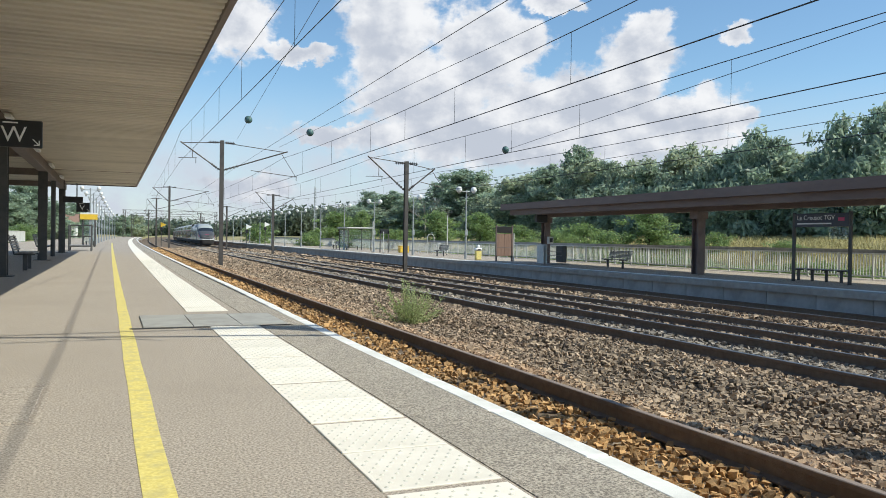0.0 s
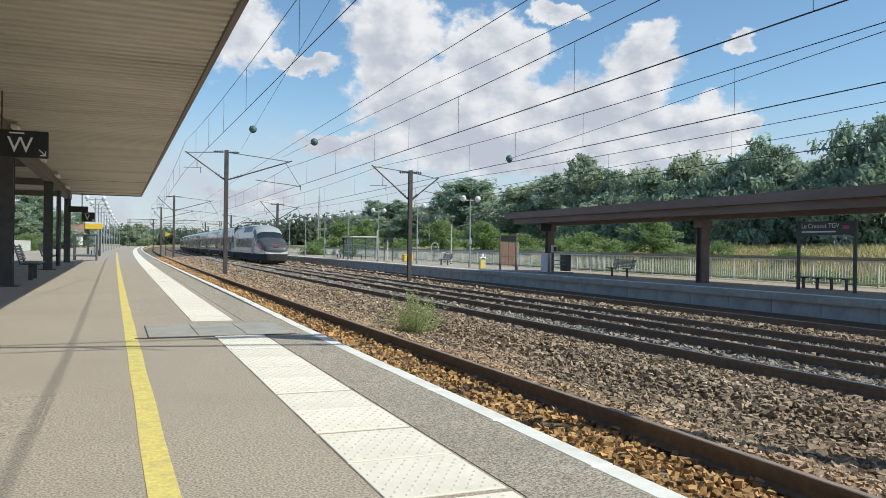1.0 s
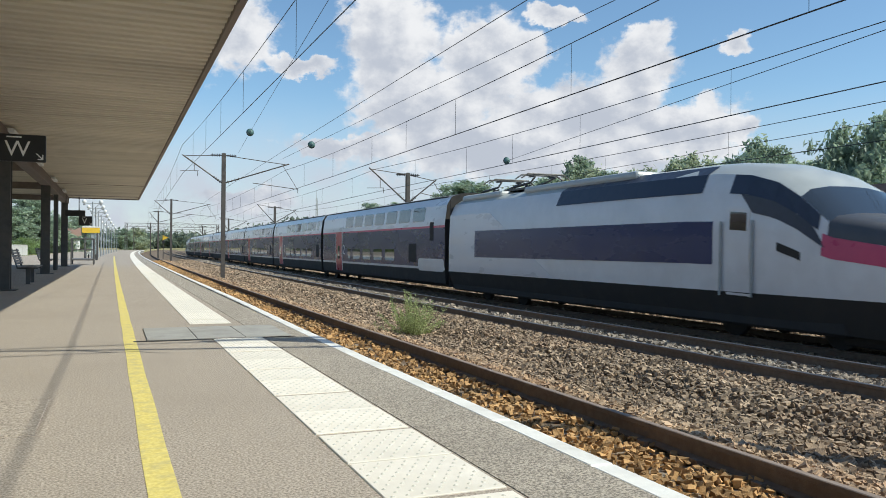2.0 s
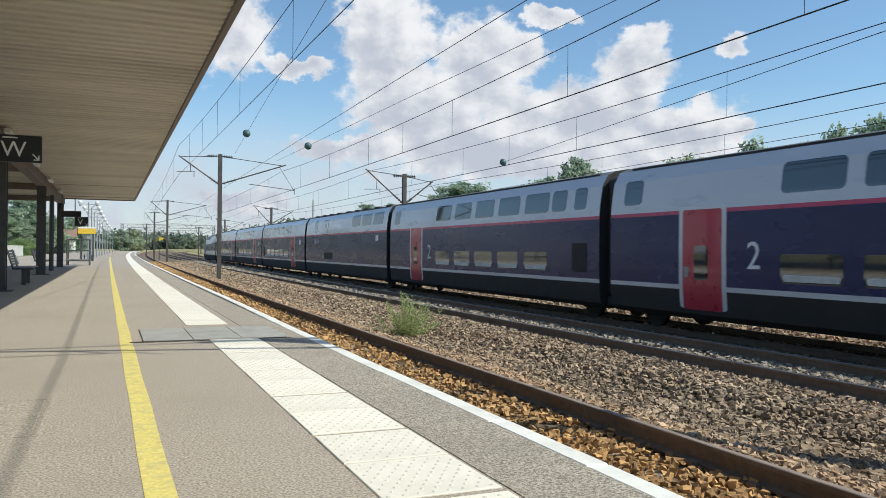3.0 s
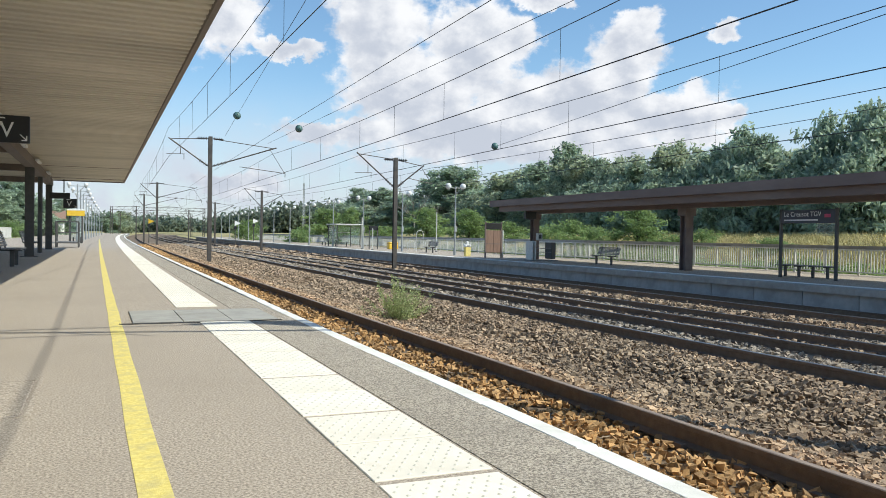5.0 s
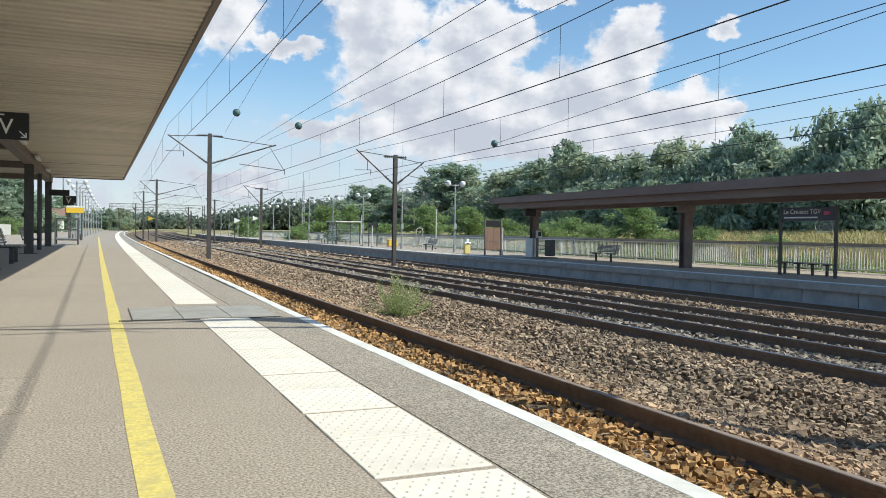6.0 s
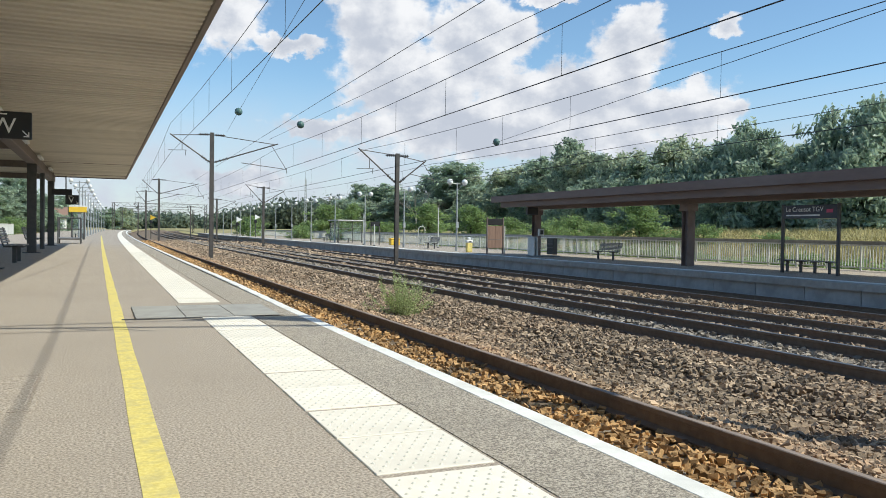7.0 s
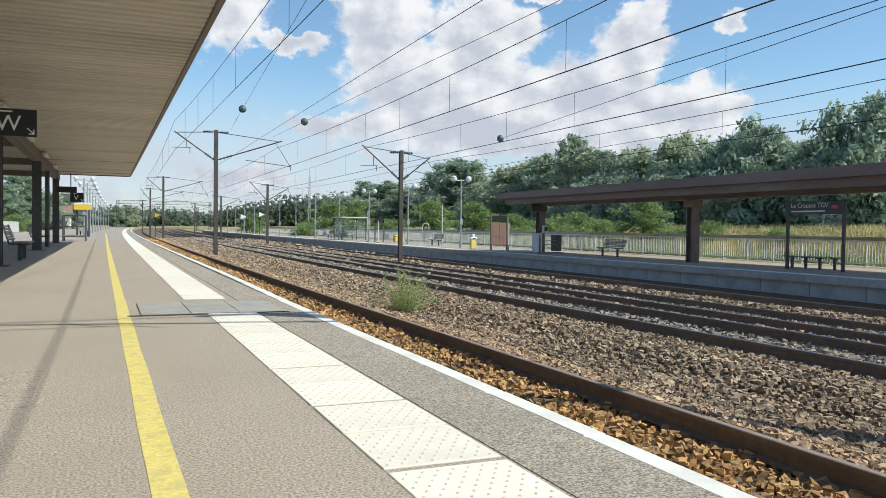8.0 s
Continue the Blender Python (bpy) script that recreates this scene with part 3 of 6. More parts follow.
# ---- canopies ----
def near_canopy():
    ca = empty("platform_canopy", Matrix(), "brown steel platform canopy with a ribbed metal underside", "canopy", kind="structure")
    z = 3.42
    # ribbed soffit, ribs across the platform
    bm = bmesh.new()
    y, rows = -14.0, []
    while y < 43.6:
        for dy, dz in ((0, 0), (0.09, 0), (0.11, 0.028), (0.2, 0.028), (0.22, 0)):
            yy = y + dy
            rows.append([bm.verts.new((x, yy, z + dz)) for x in (-6.4, -2.3, 1.12)])
        y += 0.24
    for a, b in zip(rows, rows[1:]):
        for k in range(2):
            bm.faces.new((a[k], a[k + 1], b[k + 1], b[k]))
    part("soffit", bm, CANOPY_DECK, ca, "cream ribbed metal soffit")
    part("roof_deck", box(-6.6, 1.14, -14, 43.7, z + 0.06, z + 0.3), CANOPY_TRIM, ca)
    part("fascia", box(1.12, 1.2, -14, 43.75, z - 0.035, z + 0.34, 0.01), CANOPY_TRIM, ca, "dark edge fascia")
    part("end_fascia", box(-6.6, 1.12, 43.7, 43.76, z - 0.04, z + 0.34, 0.01), CANOPY_TRIM, ca)
    # joints between the soffit sheets
    for k in (4, 5):
        part("soffit_joint", box(-2.2, 1.11, 3.6 + 7.6 * k, 3.66 + 7.6 * k, z - 0.012, z + 0.004), CANOPY_TRIM, ca)
    part("beam", box(-2.36, -2.06, -14, 43.4, z - 0.32, z - 0.002, 0.01), CANOPY_TRIM, ca, "deep longitudinal beam")
    for k in range(7):
        part("cross_beam", box(-6.4, -2.36, -6 + 8 * k, -5.75 + 8 * k, z - 0.25, z - 0.002), CANOPY_TRIM, ca)
    for s in (7.75, 19.6, 31.0, 42.6):
        bm = add_box(bmesh.new(), -2.35, -2.07, s - 0.17, s - 0.13, 0.0, z - 0.32)
        add_box(bm, -2.35, -2.07, s + 0.13, s + 0.17, 0.0, z - 0.32)
        add_box(bm, -2.23, -2.19, s - 0.13, s + 0.13, 0.0, z - 0.32)
        add_box(bm, -2.48, -1.94, s - 0.24, s + 0.24, 0.0, 0.02)
        part("column", bm, STEEL_DARK, ca, "dark steel column")
    part("downpipe", add_tube(bmesh.new(), (-2.2, 36.2, 0), (-2.2, 36.2, z - 0.32), 0.09, n=10), STEEL_DARK, ca, "dark downpipe")
    # strip lights under the beam
    for k in range(6):
        part("strip_light", box(-1.98, -1.86, 6.0 + 6 * k, 7.4 + 6 * k, z - 0.16, z - 0.08, 0.01), GLOBE, ca, "white strip light, switched off")


def far_canopy():
    ca = empty("platform_canopy", Matrix(), "long brown steel canopy over the opposite platform", "canopy", kind="structure")
    def up(prof, s0, s1, n=12):
        return sweep(prof, steps(s0, s1, n))
    part("fascia", up([(21.3, 2.72), (21.5, 2.72), (21.5, 3.08), (21.3, 3.08)], -10, 42.4), CANOPY_BROWN, ca, "upper fascia board")
    part("lower_fascia", up([(21.55, 2.42), (21.75, 2.42), (21.75, 2.74), (21.55, 2.74)], -10, 41.6), CANOPY_BROWN, ca, "recessed lower board")
    part("roof_deck", up([(21.5, 2.9), (27.2, 2.9), (27.2, 3.1), (21.5, 3.1)], -10, 42.2), CANOPY_BROWN, ca)
    part("soffit", up([(21.75, 2.62), (27.0, 2.62), (27.0, 2.66), (21.75, 2.66)], -10, 41.8), CANOPY_DECK, ca, "pale soffit sheets")
    part("beam", up([(23.0, 2.3), (23.35, 2.3), (23.35, 2.62), (23.0, 2.62)], -10, 41.0), CANOPY_BROWN, ca)
    for s in (0.9, 14.0, 27.1, 40.2):
        x, y, _ = place(s, 23.18)
        bm = add_box(bmesh.new(), x - 0.2, x + 0.2, y - 0.19, y - 0.15, FAR_PLATFORM, 2.3)
        add_box(bm, x - 0.2, x + 0.2, y + 0.15, y + 0.19, FAR_PLATFORM, 2.3)
        add_box(bm, x - 0.03, x + 0.03, y - 0.15, y + 0.15, FAR_PLATFORM, 2.3)
        add_box(bm, x - 0.28, x + 0.28, y - 0.26, y + 0.26, 1.98, 2.3)
        part("column", bm, CANOPY_BROWN, ca, "brown steel column")


# ---- overhead line ----
def mast(s, d, base, top, reach_left, reach_right, arm_left, arm_right, contact_left, contact_right, name="catenary_mast"):
    x, y, _ = place(s, d)
    ma = empty(name, Matrix.Translation((x, y, base)), "weathered steel overhead line mast with angled cantilever arms", "mast", "masts beside the tracks")
    h = top - base
    # rolled H-section
    flange = [(-0.115, -0.11), (0.115, -0.11), (0.115, -0.096), (0.01, -0.096), (0.01, 0.096), (0.115, 0.096)]
    outline = flange + [(-x0, -y0) for x0, y0 in flange]
    bm = bmesh.new()
    rings = [[bm.verts.new((x0, y0, z0)) for x0, y0 in outline] for z0 in (0, h)]
    for k in range(12):
        bm.faces.new((rings[0][k], rings[0][(k + 1) % 12], rings[1][(k + 1) % 12], rings[1][k]))
    bm.faces.new(rings[0][::-1]); bm.faces.new(rings[1])
    part("column", bm, GALVANISED, ma)
    part("footing", box(-0.35, 0.35, -0.35, 0.35, -0.5, 0.06, 0.02), CONCRETE, ma)
    for reach, arm_z, contact_z in ((reach_left, arm_left, contact_left), (reach_right, arm_right, contact_right)):
        if not reach:
            continue
        g = 1 if reach > 0 else -1
        bm = bmesh.new()
        za = h - 1.75
        tip = Vector((reach, 0, arm_z - base))
        root = Vector((0.12 * g, 0, za))
        add_tube(bm, root, tip, 0.042, n=6)
        add_tube(bm, (0.0, 0, h - 0.12), root.lerp(tip, 0.96), 0.024, n=6)
        cz = contact_z - base
        if g > 0:
            # registration tube carried past the tip, braced from the slanted tube
            a0 = root.lerp(tip, 0.42)
            a0.z = min(a0.z, cz + 0.5)
            add_tube(bm, a0, (reach + 0.55, 0, cz + 0.22), 0.022, n=6)
            add_tube(bm, root.lerp(tip, 0.9), (reach + 0.5, 0, cz + 0.25), 0.016, n=6)
            add_tube(bm, (reach + 0.55, 0, cz + 0.3), (reach + 0.55, 0, cz - 0.02), 0.02, n=6)
        else:
            q = root.lerp(tip, 0.7)
            add_tube(bm, q, (q.x, 0, cz + 0.3), 0.02, n=6)
            add_tube(bm, (q.x + 0.25, 0, cz + 0.3), (reach - 0.1, 0, cz + 0.26), 0.018, n=6)
            add_tube(bm, (q.x + 0.2, 0, cz + 0.3), (q.x + 0.2, 0, cz - 0.02), 0.018, n=6)
        part("cantilever", bm, GALVANISED, ma)
        for a0, b0 in ((root, root.lerp(tip, 0.24)), (Vector((0.15 * g, 0, h - 0.12)), Vector((0.75 * g, 0, h - 0.13)))):
            bm = bmesh.new()
            ax = (b0 - a0).normalized()
            add_tube(bm, a0, b0, 0.03, n=6)
            for k in range(4):
                c0 = a0.lerp(b0, (k + 0.7) / 4.4)
                add_tube(bm, c0 - ax * 0.02, c0 + ax * 0.02, 0.1, 0.07, 8)
            part("insulator", bm, INSULATOR, ma, "ribbed dark insulator")
    return ma


def catenary(name, axis, contact, messenger, sag, spans, fractions, stagger=0.2):
    """Contact wire, sagging messenger and droppers of one track."""
    ob = empty(name, Matrix(), "overhead contact line with droppers above a track", "overhead line")
    pm, pc, drop = [], [], []
    for k, (a, b) in enumerate(zip(spans, spans[1:])):
        def at(u):
            st = stagger * (1 - 2 * u) * (1 if k % 2 else -1)
            s, dip = a + (b - a) * u, 4 * u * (1 - u)
            return place(s, axis + st, messenger - sag * dip), place(s, axis + st, contact - 0.05 * dip)
        for i in range(14):
            m_, c_ = at(i / 14)
            pm.append(m_); pc.append(c_)
        drop += [at(u) for u in fractions]
    part("messenger_wire", add_path(bmesh.new(), pm, 0.011, 4), WIRE, ob)
    part("contact_wire", add_path(bmesh.new(), pc, 0.013, 4), WIRE, ob)
    for m_, c_ in drop:
        if c_[1] < 110:
            part("dropper", add_tube(bmesh.new(), c_, m_, 0.006, n=4), WIRE, ob)
    return ob


def feeder(name, pts, r, label):
    ob = tagged(mesh_object(name, add_path(bmesh.new(), pts, r, 4), WIRE), label, "wire")
    return ob


# ---- the train ----
# half cross-section of the double-deck cars: half width, height over the rails
SECTION = [(1.2, 0.36), (1.38, 0.5), (1.43, 1.06), (1.44, 1.17), (1.45, 1.9), (1.45, 2.85), (1.45, 2.94), (1.43, 3.2), (1.35, 3.78), (1.17, 4.1), (0.9, 4.22), (0.5, 4.3), (0.0, 4.32)]


def side_x(z):
    for (a, za), (b, zb) in zip(SECTION, SECTION[1:]):
        if za <= z <= zb:
            return a + (b - a) * (z - za) / (zb - za)
    return 1.4


def band(i, j, y0, y1, grow=0.0):
    """Both sides of the shell between section points i and j."""
    bm = bmesh.new()
    for g in (-1, 1):
        rows = [[bm.verts.new((g * (w + grow), y, z)) for w, z in SECTION[i:j + 1]] for y in (y0, y1)]
        for k in range(j - i):
            bm.faces.new((rows[0][k], rows[0][k + 1], rows[1][k + 1], rows[1][k]))
    return bm


def pane(y0, y1, z0, z1, side, out=0.006, corner=0.07, material_depth=0.012):
    """A plate with rounded corners that follows the car's side."""
    bm = bmesh.new()
    knees = [z for _, z in SECTION if z0 + corner < z < z1 - corner]
    arc = [corner * (1 - math.cos(radians(a))) for a in (0, 30, 60, 90)]
    levels = sorted(set([z0 + q for q in arc] + [z1 - q for q in arc] + knees))
    def inset(z):
        q = min(z - z0, z1 - z)
        return 0.0 if q >= corner else corner - math.sqrt(max(0.0, corner * corner - (corner - q) ** 2))
    outer = [(bm.verts.new((side * (side_x(z) + out), y0 + inset(z), z)), bm.verts.new((side * (side_x(z) + out), y1 - inset(z), z))) for z in levels]
    inner = [(bm.verts.new((side * (side_x(z) - material_depth), y0 + inset(z), z)), bm.verts.new((side * (side_x(z) - material_depth), y1 - inset(z), z))) for z in levels]
    for k in range(len(levels) - 1):
        bm.faces.new((outer[k][0], outer[k][1], outer[k + 1][1], outer[k + 1][0]))
        bm.faces.new((outer[k][0], outer[k + 1][0], inner[k + 1][0], inner[k][0]))
        bm.faces.new((outer[k][1], inner[k][1], inner[k + 1][1], outer[k + 1][1]))
    bm.faces.new((outer[0][0], inner[0][0], inner[0][1], outer[0][1]))
    bm.faces.new((outer[-1][0], outer[-1][1], inner[-1][1], inner[-1][0]))
    return bm


def bogie(parent, y, wheel_r=0.46):
    bg = part("bogie", box(-1.15, 1.15, y - 1.9, y + 1.9, 0.42, 0.75, 0.06), UNDER, parent, "black bogie frame")
    for dy in (-1.45, 1.45):
        for g in (-1, 1):
            bm = bmesh.new()
            add_tube(bm, (g * 0.68, y + dy, wheel_r), (g * 0.82, y + dy, wheel_r), wheel_r, n=20)
            add_tube(bm, (g * 0.82, y + dy, wheel_r), (g * 1.1, y + dy, wheel_r), 0.16, n=10)
            part("wheel", bm, UNDER, bg)
    return bg


def trailer(length, kind):
    """One trailer; its front is towards -y."""
    car = empty("train_car", Matrix(), KIND_LABEL[kind], "train car", "cars of the train")
    a, b = -length / 2 + 0.28, length / 2 - 0.28
    part("skirt", band(0, 2, a, b), UNDER, car, "dark lower skirt")
    part("sill_stripe", band(2, 3, a, b), WHITE_TRAIN, car, "pale sill stripe")
    part("lower_body", band(3, 5, a, b), NAVY, car, "navy blue lower body side")
    part("pink_stripe", band(5, 6, a, b), PINK, car, "pink livery stripe")
    part("upper_body", band(6, 9, a, b), SILVER, car, "silver upper body side")
    part("roof", band(9, 12, a, b), ROOF_GREY, car, "dirty grey roof")
    for y in (a, b):
        bm = bmesh.new()
        ring = [bm.verts.new((w, y, z)) for w, z in SECTION] + [bm.verts.new((-w, y, z)) for w, z in SECTION[-2::-1]]
        bm.faces.new(ring)
        part("end_wall", bm, UNDER, car)
    # gangway bellows
    part("gangway", box(-1.2, 1.2, b - 0.02, length / 2 + 0.3, 0.7, 4.0, 0.15, 2), RUBBER, car, "black gangway bellows")
    part("floor_pan", box(-1.2, 1.2, a, b, 0.36, 0.5), UNDER, car)
    bogie(car, length / 2)
    # dark gutter along the roof edge, roof gear on the bar car
    for g in (-1, 1):
        part("gutter", box(g * 1.1 - 0.03, g * 1.1 + 0.03, a + 0.5, b - 0.5, 4.08, 4.17, 0.01), UNDER, car, "dark roof gutter")
    if kind == "bar":
        for k in range(9):
            y = a + 1.2 + (b - a - 2.4) * k / 8
            part("roof_box", box(-1.0, 1.0, y - 0.35, y + 0.35, 4.1, 4.27, 0.03), UNDER, car)
    # q runs from the end where the doors stand
    def span(q, w):
        lo = a - 0.28 + q if kind == "first" else b + 0.28 - q - w
        return lo, lo + w

    def side_letters(text, size, q, z, g, name):
        y0, _ = span(q, 0)
        m = Matrix.Translation((g * 1.457, y0, z)) @ pose(0, 0, 0, 90, 0, 90 * g)
        letters(text, size, WHITE_PRINT, car, m, 0.002, name=name)

    ended = length > 20
    for g in (-1, 1):
        if kind == "bar":
            uppers = [(11.9, 1.65), (13.95, 1.65), (16.0, 1.65), (2.7, 0.76)]
            for q, w in uppers:
                part("upper_window", pane(*span(q, w), 3.26, 3.9, g, 0.006, 0.1), WINDOW, car)
            part("hatch_seam", pane(*span(5.04, 1.36), 2.9, 3.83, g, 0.007, 0.05), UNDER, car, "dark seam round the hatch")
            part("hatch_door", pane(*span(5.07, 1.3), 2.93, 3.8, g, 0.012, 0.05), SILVER, car, "silver service hatch")
            part("hatch_window", pane(*span(5.45, 0.52), 3.28, 3.58, g, 0.02, 0.1), WINDOW, car)
            part("vent_panel", pane(*span(5.5, 2.2), 1.35, 1.75, g, 0.008, 0.03), UNDER, car, "dark vent panel")
            side_letters("Le Bar", 0.5, 3.5, 2.5, g, "lettering")
            part("logo_bar", pane(*span(16.6, 0.45), 2.42, 2.7, g, 0.008, 0.02), WHITE_PRINT, car, "small white emblem")
            continue
        if ended:
            uppers = [(5.85 + 1.955 * k, 1.55) for k in range(7)]
            lowers = [(6.45, 0.66)] + [(7.56 + 2.01 * k, 1.5) for k in range(4)]
            doors, digit_q, vent_q = 3.65, 5.62, 17.15
            part("end_window", pane(*span(19.85, 0.45), 2.3, 3.1, g, 0.008, 0.04), UNDER, car, "narrow dark end window")
            part("lower_shroud", pane(*span(18.4, 3.1), 0.98, 1.52, g, 0.006, 0.2), WHITE_TRAIN, car, "pale lower shroud")
            part("shroud_hatch", pane(*span(19.2, 1.3), 1.12, 1.42, g, 0.012, 0.03), WHITE_TRAIN, car)
        elif kind == "first":
            uppers = [(5.3, 0.7)] + [(6.35 + 1.95 * k, 1.55) for k in range(5)] + [(16.2, 0.75), (17.25, 0.6)]
            lowers = uppers[1:6]
            doors, digit_q, vent_q = 3.6, 5.75, 16.9
            part("logo_bar", pane(*span(1.6, 0.5), 2.3, 2.62, g, 0.008, 0.02), WHITE_PRINT, car, "small white emblem")
        else:
            uppers = [(0.84, 0.76)] + [(6.2 + 1.95 * k, 1.55) for k in range(5)] + [(15.75, 0.85), (17.05, 0.65)]
            lowers = uppers[1:6]
            doors, digit_q, vent_q = 3.1, 5.5, 17.0
        for q, w in uppers:
            part("upper_window", pane(*span(q, w), 3.16, 3.8, g, 0.006, 0.12), WINDOW, car)
        for q, w in lowers:
            part("lower_window", pane(*span(q + 0.02, w - 0.04), 1.32, 1.92, g, 0.006, 0.08), WINDOW, car)
            part("blind", pane(*span(q + 0.08, w - 0.16), 1.36, 1.5, g, 0.009, 0.05), FENCE_WHITE, car, "pale window ledge")
        part("vent_panel", pane(*span(vent_q, 0.8 if not ended else 1.03), 1.35, 2.18, g, 0.008, 0.04), UNDER, car, "dark vent panel")
        part("door_surround", pane(*span(doors, 1.58), 0.62, 3.02, g, 0.006, 0.08), WHITE_TRAIN, car, "white door surround")
        dr = part("door", pane(*span(doors + 0.14, 1.3), 0.6, 2.94, g, 0.014, 0.06), DOOR_RED, car, "red passenger door")
        part("door_window", pane(*span(doors + 0.54, 0.46), 1.3, 2.1, g, 0.02, 0.1), WINDOW, dr)
        part("door_handle", pane(*span(doors + 0.2, 0.14), 1.35, 1.6, g, 0.022, 0.02), LAMP_STEEL, dr, "small steel door handle")
        side_letters("1" if kind == "first" else "2", 0.85, digit_q, 1.85, g, "class_number")
    return car


KIND_LABEL = {"second": "double-deck passenger car, silver over navy with pink stripe", "first": "double-deck first class car, silver over navy with red door", "bar": "double-deck bar car, silver over navy with white lettering"}

LOCO_LEN = 22.15
# nose: distance from the tip, half width, lower edge, side belt, hood height, roof half width
NOSE = [(0.0, 0.5, 0.4, 1.16, 1.42, 0.4), (0.03, 0.78, 0.38, 1.16, 1.52, 0.64), (0.1, 1.0, 0.36, 1.17, 1.64, 0.86), (0.25, 1.16, 0.35, 1.18, 1.8, 1.02), (0.6, 1.29, 0.34, 1.2, 2.0, 1.15), (1.2, 1.37, 0.34, 1.25, 2.22, 1.23), (2.2, 1.42, 0.34, 1.3, 2.48, 1.28), (3.4, 1.44, 0.34, 1.35, 2.7, 1.28),
        (3.5, 1.44, 0.34, 1.36, 2.78, 1.27), (4.1, 1.45, 0.34, 1.42, 3.28, 1.22), (4.7, 1.45, 0.34, 1.45, 3.64, 1.14), (5.5, 1.45, 0.34, 1.45, 3.88, 1.06), (6.5, 1.45, 0.34, 1.45, 4.0, 1.0), (7.5, 1.45, 0.34, 1.45, 4.04, 0.98)]


def nose_at(t):
    for a, b in zip(NOSE, NOSE[1:]):
        if t <= b[0]:
            u = (t - a[0]) / (b[0] - a[0])
            return [p + (q - p) * u for p, q in zip(a, b)]
    return list(NOSE[-1])


def loco_ring(t):
    """Half ring of points at distance t from the tip: lower edge up to the roof's middle."""
    _, w, low, belt, top, rw = nose_at(t)
    side_top = low + (top - low) * 0.80
    side_top = max(side_top, belt + 0.06)
    return [(w * 0.86, low), (w, 1.04), (w, belt + 0.05), (w * 0.995, belt + (side_top - belt) * 0.5), (w * 0.965, side_top), ((w + rw) / 2 * 0.98, low + (top - low) * 0.92), (rw * 0.86, low + (top - low) * 0.975), (rw * 0.45, top), (0.0, top + 0.015)]


def loco_skin(ts, i, j, sides=(-1, 1), out=0.0):
    bm = bmesh.new()
    for g in sides:
        rows = []
        for t in ts:
            ring = loco_ring(t)
            rows.append([bm.verts.new((g * (w + (out if k < 6 else 0)), t, z + (out if k >= 6 else 0))) for k, (w, z) in enumerate(ring) if i <= k <= j])
        for r0, r1 in zip(rows, rows[1:]):
            for k in range(j - i):
                bm.faces.new((r0[k], r0[k + 1], r1[k + 1], r1[k]))
    bmesh.ops.remove_doubles(bm, verts=bm.verts, dist=1e-4)
    return bm


def loco_plate(t0, t1, u0, u1, side, out=0.012, skew=0.0, n=8, rise=0.0):
    """A plate on the flank; u runs from lower edge (0) to shoulder (1); skew shifts its upper edge back."""
    bm = bmesh.new()
    def flank(t, u):
        ring = loco_ring(t)
        z = ring[0][1] + (ring[4][1] - ring[0][1]) * u
        for (a, za), (b, zb) in zip(ring[:5], ring[1:5]):
            if za <= z <= zb + 1e-6:
                return (a + (b - a) * (z - za) / max(zb - za, 1e-6)), z
        return ring[4][0], z
    rows = []
    for i in range(n + 1):
        t = t0 + (t1 - t0) * i / n
        row = []
        for k in range(4):
            u = u0 + (u1 - u0) * k / 3 + rise * i / n
            tt = min(t + skew * k / 3, LOCO_LEN - 0.27)
            w, z = flank(tt, u)
            row.append(bm.verts.new((side * (w + out), tt, z)))
        rows.append(row)
    for a, b in zip(rows, rows[1:]):
        for k in range(3):
            bm.faces.new((a[k], a[k + 1], b[k + 1], b[k]))
    res = bmesh.ops.extrude_face_region(bm, geom=bm.faces[:])
    for v in [q for q in res["geom"] if isinstance(q, bmesh.types.BMVert)]:
        v.co.x -= side * (out + 0.02)
    return bm


